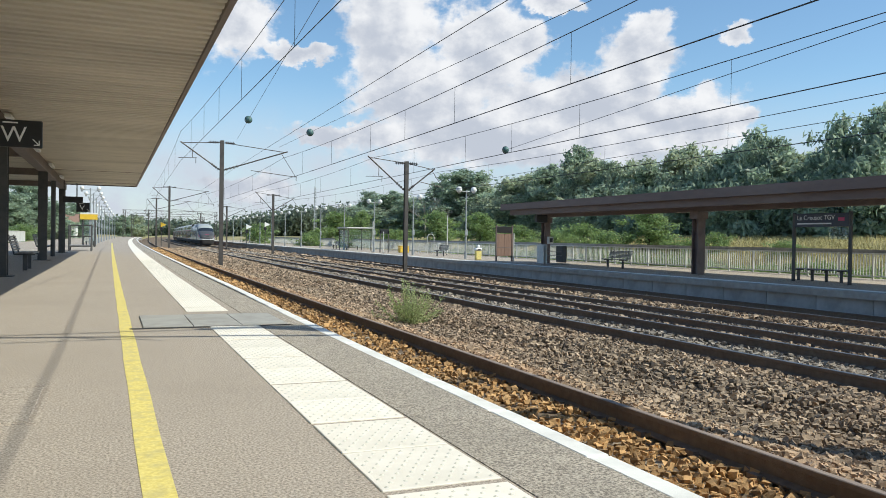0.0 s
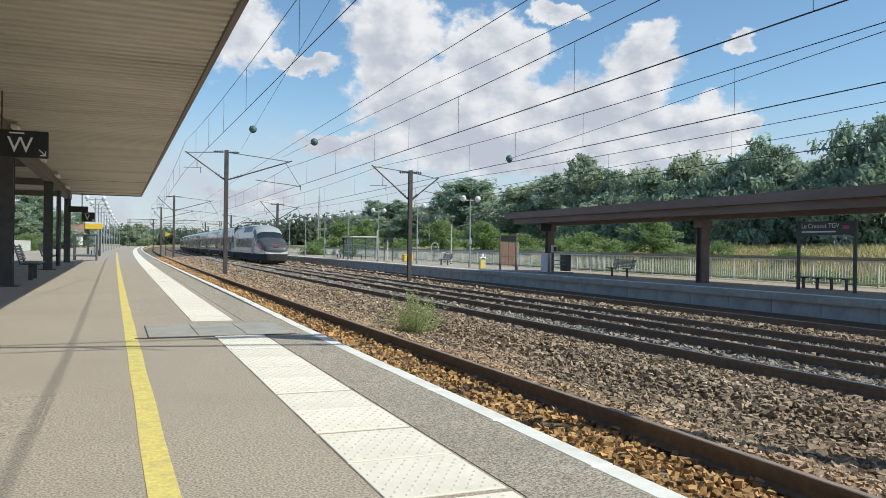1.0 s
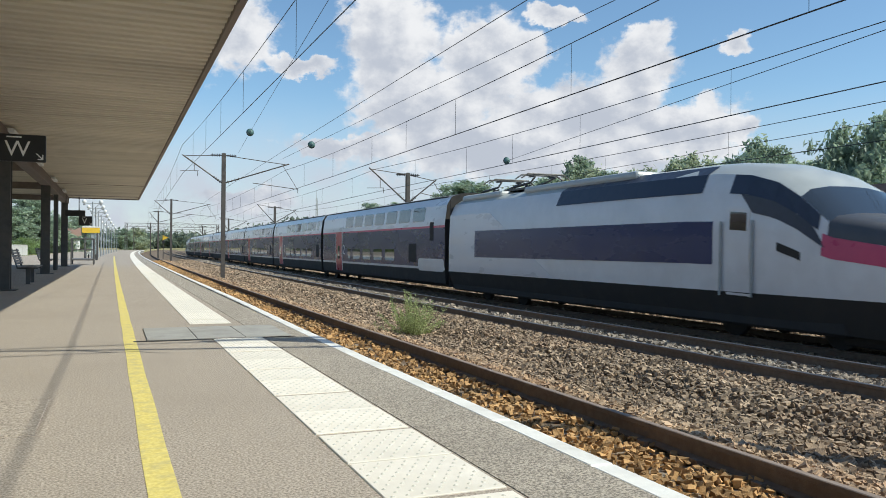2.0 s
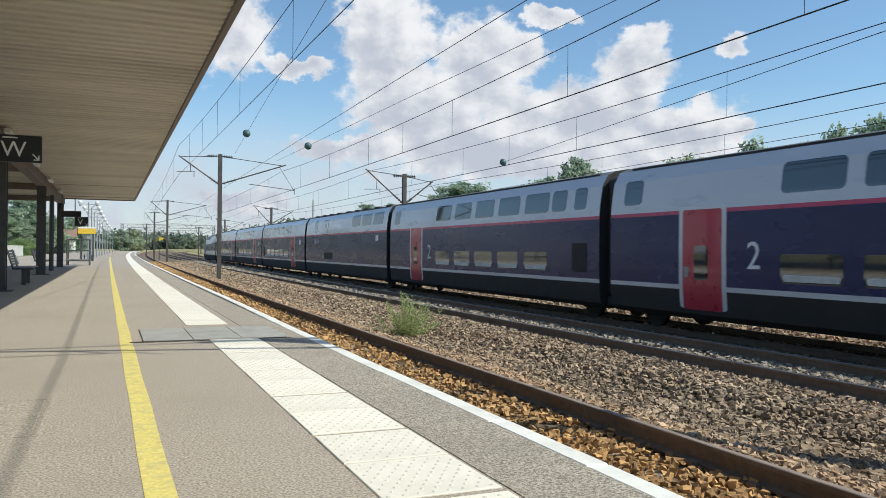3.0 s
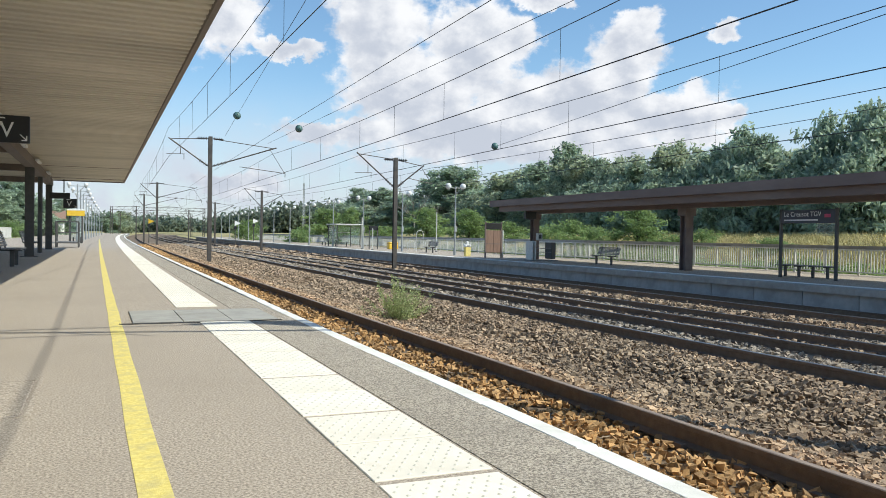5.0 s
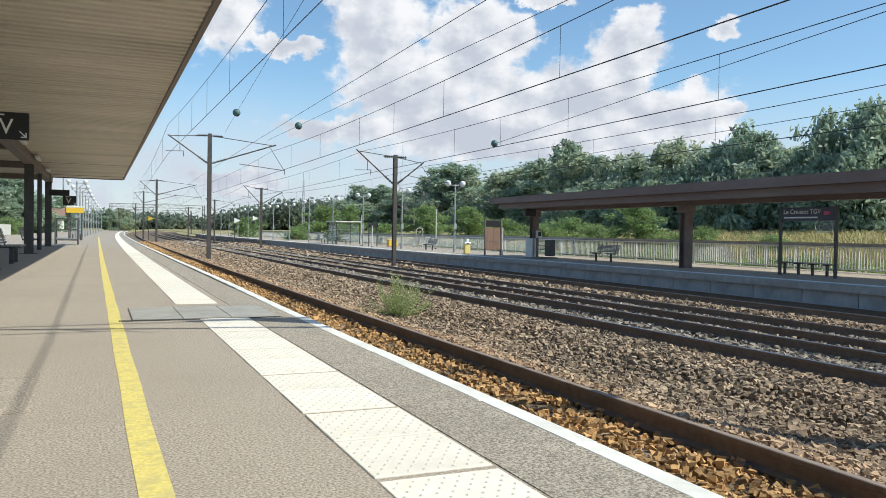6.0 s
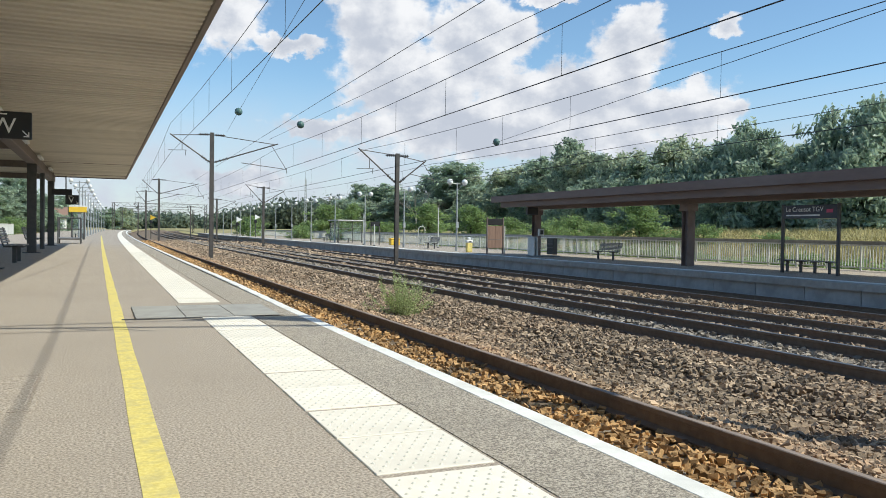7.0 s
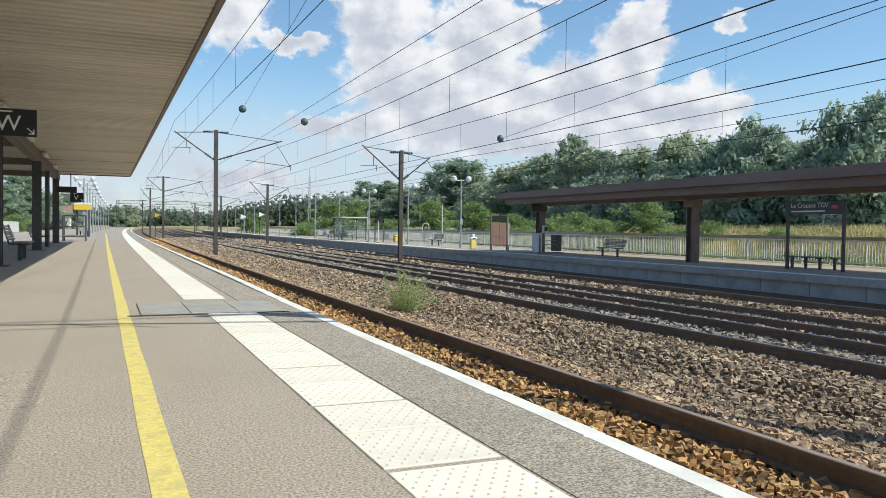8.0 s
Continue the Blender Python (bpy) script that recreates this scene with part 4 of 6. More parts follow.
def locomotive(rear):
    """Origin at the nose tip on the rails, body towards +y."""
    lo = empty("power_car", Matrix(), "streamlined high-speed power car, white and silver with dark bands", "locomotive", "cars of the train")
    ts = [0.0, 0.015, 0.03, 0.06, 0.1, 0.17, 0.25, 0.4, 0.6, 0.9, 1.2, 1.7, 2.2, 2.8, 3.4, 3.5, 3.8, 4.1, 4.4, 4.7, 5.1, 5.5, 6.0, 6.5, 7.0, 7.5, LOCO_LEN - 0.25]
    fore, hood_end, back = [t for t in ts if t <= 0.9], [t for t in ts if 0.9 <= t <= 3.4], [t for t in ts if t >= 3.4]
    part("skirt", loco_skin(ts, 0, 1), UNDER, lo, "black lower skirt", True)
    for g in (-1, 1):
        part("bumper", loco_skin(fore, 1, 3, (g,)), WHITE_TRAIN, lo, "pale rounded bumper", True)
        part("flank_front", loco_skin(hood_end, 1, 4, (g,)), WHITE_TRAIN, lo, "white nose side", True)
        part("flank", loco_skin(back, 1, 5, (g,)), WHITE_TRAIN, lo, "white body side", True)
    part("mask", loco_skin(fore, 3, 8), DARK_HOOD, lo, "dark grey nose mask", True)
    part("hood", loco_skin(hood_end, 4, 8), DARK_HOOD, lo, "dark grey nose hood", True)
    part("windscreen", loco_skin([3.4, 3.5, 3.8, 4.1], 5, 8), WINDOW, lo, "dark raked windscreen", True)
    part("roof", loco_skin([t for t in ts if t >= 4.1], 5, 8), CAB_GREY, lo, "grey rounded roof", True)
    ring = loco_ring(0.0)
    for nm, p, q, mt in (("nose_skirt", 0, 1, UNDER), ("nose_bumper", 1, 3, WHITE_TRAIN), ("nose_plate", 3, 8, DARK_HOOD)):
        bm = bmesh.new()
        seg = ring[p:q + 1]
        left = [bm.verts.new((-w, 0, z)) for w, z in seg[::-1] if w > 0]
        bm.faces.new([bm.verts.new((w, 0, z)) for w, z in seg] + left)
        part(nm, bm, mt, lo)
    part("snow_plough", box(-1.0, 1.0, 0.2, 3.4, 0.12, 0.5, 0.1, 2), UNDER, lo, "black snow plough")
    part("underframe", box(-1.3, 1.3, 3.0, LOCO_LEN - 0.4, 0.3, 0.95, 0.06), UNDER, lo)
    part("end_wall", box(-1.4, 1.4, LOCO_LEN - 0.27, LOCO_LEN - 0.22, 0.4, 4.0), UNDER, lo)
    part("logo_bar", box(-0.3, 0.3, 0.5, 0.62, 1.95, 2.03, 0.01), PINK_PRINT, lo, "small pale red emblem")
    part("coupler_hatch", box(-0.28, 0.28, 0.12, 0.4, 1.45, 1.78, 0.03), UNDER, lo, "dark coupler hatch")
    for y0, y1 in (((10.0, 16.4), (18.2, LOCO_LEN - 0.5))):
        part("roof_fairing", box(-1.0, 1.0, y0, y1, 3.85, 4.11, 0.1, 2), CAB_GREY, lo, "grey roof fairing")
    for g in (-1, 1):
        part("cab_side_panel", loco_plate(3.4, 5.3, 0.87, 1.0, g, 0.014, 0.35), NAVY_SIGN, lo, "dark cab side panel")
        part("cab_edge_panel", loco_skin([3.6, 4.1, 4.7, 5.5, 6.0], 4, 5, (g,), 0.014), NAVY_SIGN, lo, "dark panel beside the windscreen")
        if not rear:
            part("chevron", loco_plate(0.85, 3.5, 0.78, 1.0, g, 0.014, 0.0, 12), PINK, lo, "pink chevron stripe")
        part("headlamp", loco_plate(0.12, 0.75, 0.66, 0.86, g, 0.012), LAMP_GLASS, lo, "clear headlamp")
        dr = part("cab_door", loco_plate(5.35, 6.05, 0.22, 0.9, g, 0.014), DOOR_BLUE if rear else WHITE_TRAIN, lo, "blue cab door" if rear else "white cab door")
        part("door_window", loco_plate(5.45, 5.95, 0.72, 0.86, g, 0.018), WINDOW, dr)
        for y in (5.25, 6.2):
            part("handrail", add_tube(bmesh.new(), (g * 1.5, y, 0.95), (g * 1.48, y, 2.6), 0.03, n=6), LAMP_STEEL, lo)
        part("dark_band", loco_plate(6.5, 19.4, 0.44, 0.775, g, 0.014, n=14), NAVY, lo, "dark blue window band")
        if rear:
            part("navy_end", loco_plate(16.3, LOCO_LEN - 0.3, 0.44, 0.815, g, 0.018, n=14), NAVY, lo, "navy blue livery field")
            part("pink_stripe", loco_plate(16.0, LOCO_LEN - 0.3, 0.815, 0.85, g, 0.02, n=14), PINK, lo)
        part("silver_field", loco_plate(13.6, LOCO_LEN - 0.3, 0.245, 0.995, g, 0.009, 4.6, n=14), SILVER, lo, "silver rear body side behind a slanted edge")
        part("roof_edge_band", loco_skin([6.9, 9.5, 11.5, 13.5], 4, 6, (g,), 0.016), NAVY_SIGN, lo, "dark roof-edge band")
        part("emblem", loco_plate(4.0, 4.6, 0.62, 0.69, g, 0.014), UNDER, lo, "dark lettering bar")
    bogie(lo, 5.0, 0.46)
    bogie(lo, LOCO_LEN - 4.0, 0.46)
    # roof gear
    for y, lift in ((17.9, 0.0), (20.5, 0.85 if rear else 0.0)):
        bm = bmesh.new()
        base = 4.1
        add_box(bm, -0.55, 0.55, y - 0.8, y + 0.5, base, base + 0.07)
        for g in (-1, 1):
            for yy in (-0.7, 0.4):
                add_tube(bm, (g * 0.45, y + yy, base - 0.1), (g * 0.45, y + yy, base + 0.16), 0.06, n=8)
            elbow = Vector((g * 0.3, y - 0.75 - 0.55 * lift, base + 0.25 + 0.55 * lift))
            head = Vector((g * 0.42, y - 1.3 - 0.4 * lift, base + 0.42 + 0.75 * lift))
            add_tube(bm, (g * 0.4, y + 0.35, base + 0.14), elbow, 0.05, 0.04, 6)
            add_tube(bm, (g * 0.2, y + 0.2, base + 0.07), elbow - Vector((0, 0.05, 0.09)), 0.03, n=6)
            add_tube(bm, elbow, head, 0.035, n=6)
            add_tube(bm, head, head + Vector((0, 0.45, 0.02)), 0.03, n=6)
            for dy in (0.0, 0.45):
                tip = head + Vector((g * 0.3, dy, 0.02))
                add_tube(bm, (0, tip.y, tip.z + 0.06), tip + Vector((0, 0, 0.06)), 0.035, n=6)
                add_tube(bm, tip + Vector((0, 0, 0.06)), tip + Vector((g * 0.25, 0, -0.1)), 0.025, n=6)
        part("pantograph", bm, STEEL_DARK, lo, "raised pantograph" if lift else "lowered pantograph")
    return lo


SPEED, S_ZERO = 70.8, 149.4
TRAIN = []


def build_train():
    front = locomotive(False)
    TRAIN.append((front, 0.0, 0))
    rear = locomotive(True)
    L_end, L_mid = 21.85, 18.7
    y = LOCO_LEN
    protos = {}
    for i, kind in enumerate(("second", "second", "second", "second", "bar", "first", "first", "first")):
        ln = L_end if i in (0, 7) else L_mid
        key = (ln, kind)
        if key not in protos:
            protos[key] = trailer(ln, kind)
            car = protos[key]
        else:
            car = copy_thing(protos[key], Matrix())
        TRAIN.append((car, y + ln / 2, 0))
        y += ln
    TRAIN.append((rear, y + LOCO_LEN, 180))


def motions():
    z = RAIL_Z["far_main"]
    for thing, back, turn in TRAIN:
        rows = []
        for i in range(33):
            t = i * 0.25
            s = S_ZERO - SPEED * t + back
            rows.append((t, Matrix.Translation(place(s, AXIS["far_main"], z)) @ pose(0, 0, 0, 0, 0, heading(s) + turn)))
        walk(thing, rows)


# ---- plants ----
def leaf_cloud(rng, centres, radii, per, size, material_count=1):
    """Many small folded leaves over clump surfaces, as arrays."""
    vs, fs = [], []
    total = 0
    for c, r, n in zip(centres, radii, per):
        u = rng.normal(0, 1, (n, 3))
        u /= np.linalg.norm(u, axis=1)[:, None]
        rad = r * np.abs(rng.normal(0.8, 0.36, (n, 1)))
        p = c + u * rad * np.array([1, 1, 0.8])
        a = rng.normal(0, 1, (n, 3)); a -= (a * u).sum(1)[:, None] * u * 0.25
        a /= np.linalg.norm(a, axis=1)[:, None]
        b = np.cross(u + rng.normal(0, 0.8, (n, 3)), a)
        b /= np.linalg.norm(b, axis=1)[:, None]
        sz = size * rng.uniform(0.6, 1.3, (n, 1))
        nrm = np.cross(a, b)
        quad = np.stack([p - a * sz, p + b * sz * 0.45 + nrm * sz * 0.12, p + a * sz, p - b * sz * 0.45 + nrm * sz * 0.12], 1)
        vs.append(quad.reshape(-1, 3))
        fs.append(np.arange(total, total + 4 * n).reshape(-1, 4))
        total += 4 * n
    return np.concatenate(vs), np.concatenate(fs)


def from_arrays(name, v, f, material, parent=None, label=""):
    me = bpy.data.meshes.new(name)
    me.from_pydata(v.tolist(), [], f.tolist())
    me.materials.append(material)
    ob = new(name, me)
    ob.parent = parent
    if label:
        tagged(ob, label)
    return ob


def tree(seed, height, spread, leaf, label, limbs=13, leaves=12000, size=0.2, bare=0.12, name="tree", pointed=0.0):
    """Trunk, limbs that fork into sprays, and a crown of leaf sprays with gaps between them."""
    rng = np.random.default_rng(seed)
    tr = empty(name, Matrix(), label, "tree", "trees behind the station")
    bm = bmesh.new()
    lean = rng.normal(0, 0.02, 2) * height
    shares = (0, 0.2, 0.45, 0.7, 1.0)
    knots = [Vector((lean[0] * u * u, lean[1] * u * u, height * 0.86 * u)) for u in shares]
    rad = [height * 0.024 * (1 - 0.85 * u) for u in shares]
    for i in range(4):
        add_tube(bm, knots[i], knots[i + 1], rad[i], rad[i + 1], 8, False)
    centres, radii = [], []
    for k in range(limbs):
        u = bare + (1 - bare) * (k + rng.uniform(0, 1)) / limbs
        v = (u - bare) / (1 - bare)
        prof = max(0.16, math.sin(min(1, v * (0.8 + 0.16 * pointed) + 0.2 - 0.04 * pointed) * math.pi) ** (0.55 + 0.5 * pointed))
        ang = 2.4 * k + rng.uniform(-0.6, 0.6)
        out = spread * prof * rng.uniform(0.62, 1.06)
        foot = knots[0].lerp(knots[4], min(0.96, max(0.06, u * 0.9 - 0.08)))
        end = Vector((math.cos(ang) * out * 0.8, math.sin(ang) * out * 0.8, height * (u * 0.9 + 0.03)))
        add_tube(bm, foot, end, height * 0.008, height * 0.003, 5, False)
        for _ in range(11):
            p = np.array(foot.lerp(end, rng.uniform(0.35, 1.0))) + rng.normal(0, 1, 3) * spread * np.array([0.2, 0.2, 0.13])
            p[2] = min(max(p[2], height * 0.02), height * 0.95)
            centres.append(p)
            radii.append(spread * rng.uniform(0.1, 0.22))
        add_tube(bm, end, Vector(centres[-1]), height * 0.003, height * 0.001, 4, False)
    for _ in range(8):
        centres.append(np.array([lean[0], lean[1], height * 0.93]) + rng.normal(0, 1, 3) * spread * np.array([0.16, 0.16, 0.1]))
        radii.append(spread * rng.uniform(0.1, 0.17))
    part("trunk", bm, BARK, tr)
    w = np.array(radii) ** 1.7
    per = np.maximum(14, (leaves * w / w.sum())).astype(int)
    v, f = leaf_cloud(rng, centres, radii, per, size)
    from_arrays("crown", v, f, leaf, tr)
    return tr


def dead_tree(seed, height, label):
    rng = np.random.default_rng(seed)
    tr = empty("bare_tree", Matrix(), label, "tree", "trees behind the station")
    bm = bmesh.new()
    def limb(p, d, ln, r, depth):
        q = p + d * ln
        add_tube(bm, p, q, r, r * 0.6, 6 if depth < 2 else 4, False)
        if depth < 4:
            for _ in range(3 if depth else 5):
                d2 = (d + Vector(rng.normal(0, 0.5, 3))).normalized()
                d2.z = abs(d2.z) * 0.9 + 0.15
                limb(p.lerp(q, rng.uniform(0.45, 1.0)), d2.normalized(), ln * rng.uniform(0.5, 0.72), r * 0.5, depth + 1)
    limb(Vector((0, 0, 0)), Vector((0.03, 0, 1)), height * 0.42, height * 0.016, 0)
    part("trunk", bm, BARK_PALE, tr)
    return tr


def at_view(az, dist, z=0.0, turn=0.0, scale=1.0):
    """A pose by bearing from the line's direction and distance."""
    a = radians(az)
    return Matrix.Translation((dist * math.sin(a), dist * math.cos(a), z)) @ pose(0, 0, 0, 0, 0, turn) @ Matrix.Scale(scale, 4)


def woods():
    rng = random.Random(5)
    protos = {
        "o": (tree(1, 10, 3.6, LEAF, "tall dark green oak at the edge of the wood", 18, 16000, 0.21), 10, 3.6),
        "p": (tree(2, 9, 3.4, LEAF, "dark green broadleaf tree at the edge of the wood", 16, 15000, 0.21, 0.05, pointed=0.3), 9, 3.4),
        "g": (tree(3, 7, 3.4, LEAF_GREY, "grey-green willow-like tree behind the station fence", 16, 15000, 0.19, 0.03), 7, 3.4),
        "d": (tree(7, 3.6, 3.0, LEAF, "dense dark green thicket under the trees", 12, 9000, 0.16, 0.02, name="thicket"), 3.6, 3.0),
        "y": (tree(4, 4, 2.0, LEAF_LIGHT, "young bright green tree behind the station fence", 9, 6500, 0.1, 0.03, pointed=0.9), 4, 2.0),
        "b": (tree(6, 2.2, 1.9, LEAF_LIGHT, "bright green bush behind the station fence", 8, 4200, 0.09, 0.02, name="bush"), 2.2, 1.9)}
    used = set()
    for kind, az, dist, height, spread in BACK_TREES + FRONT_TREES + SHRUBS + NEAR_SIDE_TREES:
        ob, h0, r0 = protos[kind]
        z = float(np.interp(dist * math.sin(radians(az)), [10, 26, 29, 34, 42, 52, 120], [-0.5, -0.95, -0.6, 0.45, 1.2, 1.4, 2.4])) - 0.15 if az > 12 else -0.4
        wide = 1.1 * spread / r0
        m = at_view(az, dist, z, rng.uniform(0, 360)) @ Matrix.Diagonal((wide, wide, height * 0.93 / h0, 1))
        if kind in used:
            copy_thing(ob, m)
        else:
            used.add(kind)
            ob.matrix_basis = m
    d = dead_tree(9, 9.5, "bare pale dead tree among the bushes")
    d.matrix_basis = at_view(21.4, 104, 1.0, 0, 0.7)
    copy_thing(d, at_view(22.6, 100, 1.0, 70, 0.72))
    copy_thing(d, at_view(38.9, 76, 1.2, 30, 1.0))
    copy_thing(d, at_view(40.1, 77, 1.2, 140, 1.04))


# kind, bearing, distance, height, crown radius
BACK_TREES = [('o', 32.5, 93, 11.6, 2.6), ('p', 30.4, 99, 9.5, 4.2), ('p', 28.4, 105, 8.5, 3.8), ('o', 34.6, 88, 8.4, 3.1), ('p', 36.5, 84, 7.8, 3.0), ('g', 39.7, 78, 9.3, 3.7),
              ('p', 37.6, 82, 8.2, 2.6), ('p', 42.5, 74, 8.3, 2.4), ('o', 45.3, 70, 8.4, 3.0), ('p', 47.4, 70, 7.5, 2.2), ('p', 49.0, 68, 7.4, 1.9), ('o', 51.3, 66, 9.7, 2.9),
              ('o', 54.0, 66, 9.6, 3.5), ('p', 24.4, 121, 10.9, 5.0), ('p', 22.7, 130, 10.2, 3.2), ('p', 19.0, 154, 9.3, 4.9), ('o', 17.4, 167, 9.4, 4.2), ('p', 20.8, 141, 7.4, 4.5), ('p', 26.6, 112, 6.8, 3.2)]
FRONT_TREES = [('g', 28.6, 104, 7.0, 4.5), ('g', 33.4, 91, 7.7, 3.9), ('g', 35.8, 85, 7.0, 2.7), ('g', 30.8, 98, 5.7, 3.5), ('g', 26.2, 113, 5.3, 3.6), ('d', 38.4, 80, 5.9, 3.4),
               ('g', 41.0, 76, 6.5, 3.0), ('d', 43.9, 72, 5.8, 3.3), ('g', 46.7, 69, 5.7, 2.7), ('d', 49.4, 66, 5.8, 3.0), ('d', 52.2, 63, 5.9, 3.1), ('d', 41.4, 74, 4.6, 3.4),
               ('d', 45.7, 68, 4.2, 3.4), ('d', 48.4, 65, 4.2, 3.3), ('d', 51.2, 62, 4.2, 3.4), ('d', 43.4, 70, 3.8, 3.2), ('d', 38.6, 76, 3.8, 3.2), ('d', 36.0, 80, 3.6, 3.2), ('d', 33.6, 84, 3.4, 3.4), ('g', 24.0, 123, 4.8, 3.5), ('g', 20.1, 146, 5.0, 4.7), ('y', 16.8, 114, 4.8, 2.4)]
SHRUBS = [('y', 22.3, 87, 3.6, 2.2), ('y', 25.4, 77, 3.2, 1.9), ('b', 28.3, 70, 2.2, 2.0), ('b', 32.9, 61, 2.4, 1.8), ('b', 34.6, 58, 1.8, 1.2), ('y', 37.3, 54, 3.0, 1.6),
          ('b', 41.6, 50, 1.6, 1.1), ('b', 46.3, 46, 1.1, 1.1), ('b', 39.6, 52, 1.2, 1.4), ('b', 30.9, 64, 1.9, 1.6), ('b', 19.3, 100, 2.1, 2.5), ('b', 13.6, 140, 2.3, 2.5), ('y', 15.2, 126, 4.5, 2.7)]
NEAR_SIDE_TREES = [('p', -5.0, 150, 10.5, 3.6), ('p', -6.2, 140, 8.2, 3.4), ('p', -3.6, 170, 8.0, 4.0), ('g', -7.4, 150, 7.6, 4.0), ('o', -2.2, 220, 9, 4.5), ('p', -8.6, 150, 8.4, 4.0), ('b', -5.4, 110, 2.6, 2.2),
                   ('p', 0.6, 420, 11, 6), ('g', 1.4, 460, 10, 6), ('b', 9.6, 150, 4.0, 3.0), ('b', 13.2, 120, 2.6, 2.4), ('b', 16.2, 105, 2.8, 2.4)]


def undergrowth():
    """Low green scrub between the far fence and the grass bank."""
    rng = np.random.default_rng(44)
    n = 900
    d = 28.6 + 2.6 * rng.uniform(0, 1, n) ** 1.3
    s = 9 + 62 * rng.uniform(0, 1, n)
    tall = 0.55 + 0.45 * np.sin(s * 0.55) * np.sin(s * 0.21 + 1.0) + rng.uniform(-0.15, 0.2, n)
    c = np.stack([d + s * s / (2 * R_CURVE), s, -0.7 + np.clip(tall, 0.3, 1.25) * rng.uniform(0.25, 1.0, n)], 1)
    v, f = leaf_cloud(rng, c, rng.uniform(0.2, 0.42, n), np.full(n, 60), 0.09)
    tagged(from_arrays("undergrowth", v, f, LEAF_LIGHT), "low green scrub growing along the station fence", "scrub", kind="stuff")


def far_wood(name, label, az0, az1, dist, h0, h1, count, size, seed, z0=0.0):
    """A distant wooded ridge of uncounted crowns."""
    rng = np.random.default_rng(seed)
    az = np.radians(rng.uniform(az0, az1, count))
    dd = dist * rng.uniform(0.9, 1.15, count)
    u = (np.degrees(az) - az0) / (az1 - az0)
    hill = z0 + h0 + (h1 - h0) * np.sin(np.clip(u, 0, 1) * np.pi) ** 0.8
    c = np.stack([dd * np.sin(az), dd * np.cos(az), hill * rng.uniform(0.1, 0.95, count) ** 0.6], 1)
    r = dist * rng.uniform(0.006, 0.014, count)
    v, f = leaf_cloud(rng, c, r, np.full(count, 110), size)
    ob = from_arrays(name, v, f, LEAF_FAR)
    tagged(ob, label, "woods", kind="stuff")


def weed(seed, x, y, z, height, label):
    rng = np.random.default_rng(seed)
    we = empty("weed", Matrix.Translation((x, y, z)), label, "weed")
    bm = bmesh.new()
    cs = []
    for k in range(64):
        a, r = rng.uniform(0, 2 * math.pi), rng.uniform(0.1, 0.82)
        hh = height * rng.uniform(0.35, 1.0) * (1 - 0.5 * r)
        p0 = Vector((0.25 * r * math.cos(a), 0.25 * r * math.sin(a), 0))
        p1 = Vector((0.7 * r * math.cos(a), 0.7 * r * math.sin(a), hh * 0.55))
        p2 = Vector((r * math.cos(a), r * math.sin(a), hh))
        add_tube(bm, p0, p1, 0.006, 0.004, 4, False); add_tube(bm, p1, p2, 0.004, 0.002, 4, False)
        for q in range(9):
            u = 0.2 + 0.8 * q / 8
            cs.append(np.array(p0.lerp(p1, u * 2) if u < 0.5 else p1.lerp(p2, u * 2 - 1)))
    part("stems", bm, LEAF_WEED, we)
    v, f = leaf_cloud(rng, cs, np.full(len(cs), 0.06), np.full(len(cs), 9), 0.022)
    from_arrays("leaves", v, f, LEAF_WEED, we)


def grass_bank():
    """Long dry grass behind the far fence."""
    rng = np.random.default_rng(21)
    n = 70000
    d = 31.0 + 22 * rng.uniform(0, 1, n) ** 1.4
    s = rng.uniform(2, 62, n)
    def gz(q):
        return np.interp(q, [26, 29, 34, 42, 52], [-0.95, -0.6, 0.45, 1.2, 1.4])
    h = rng.uniform(0.12, 0.5, n)
    w = rng.uniform(0.01, 0.028, n)
    a = rng.uniform(0, np.pi, n)
    lean = rng.normal(0, 0.18, (n, 2))
    x = d + s * s / (2 * R_CURVE)
    base = np.stack([x, s, gz(d) - 0.05], 1)
    o = np.stack([np.cos(a) * w, np.sin(a) * w, 0 * a], 1)
    tip = base + np.stack([lean[:, 0], lean[:, 1], h], 1)
    v = np.stack([base - o, base + o, tip], 1).reshape(-1, 3)
    f = np.arange(3 * n).reshape(-1, 3)
    ob = from_arrays("grass", v, f, BLADE)
    tagged(ob, "long dry grass on the bank behind the fence", "grass", kind="stuff")


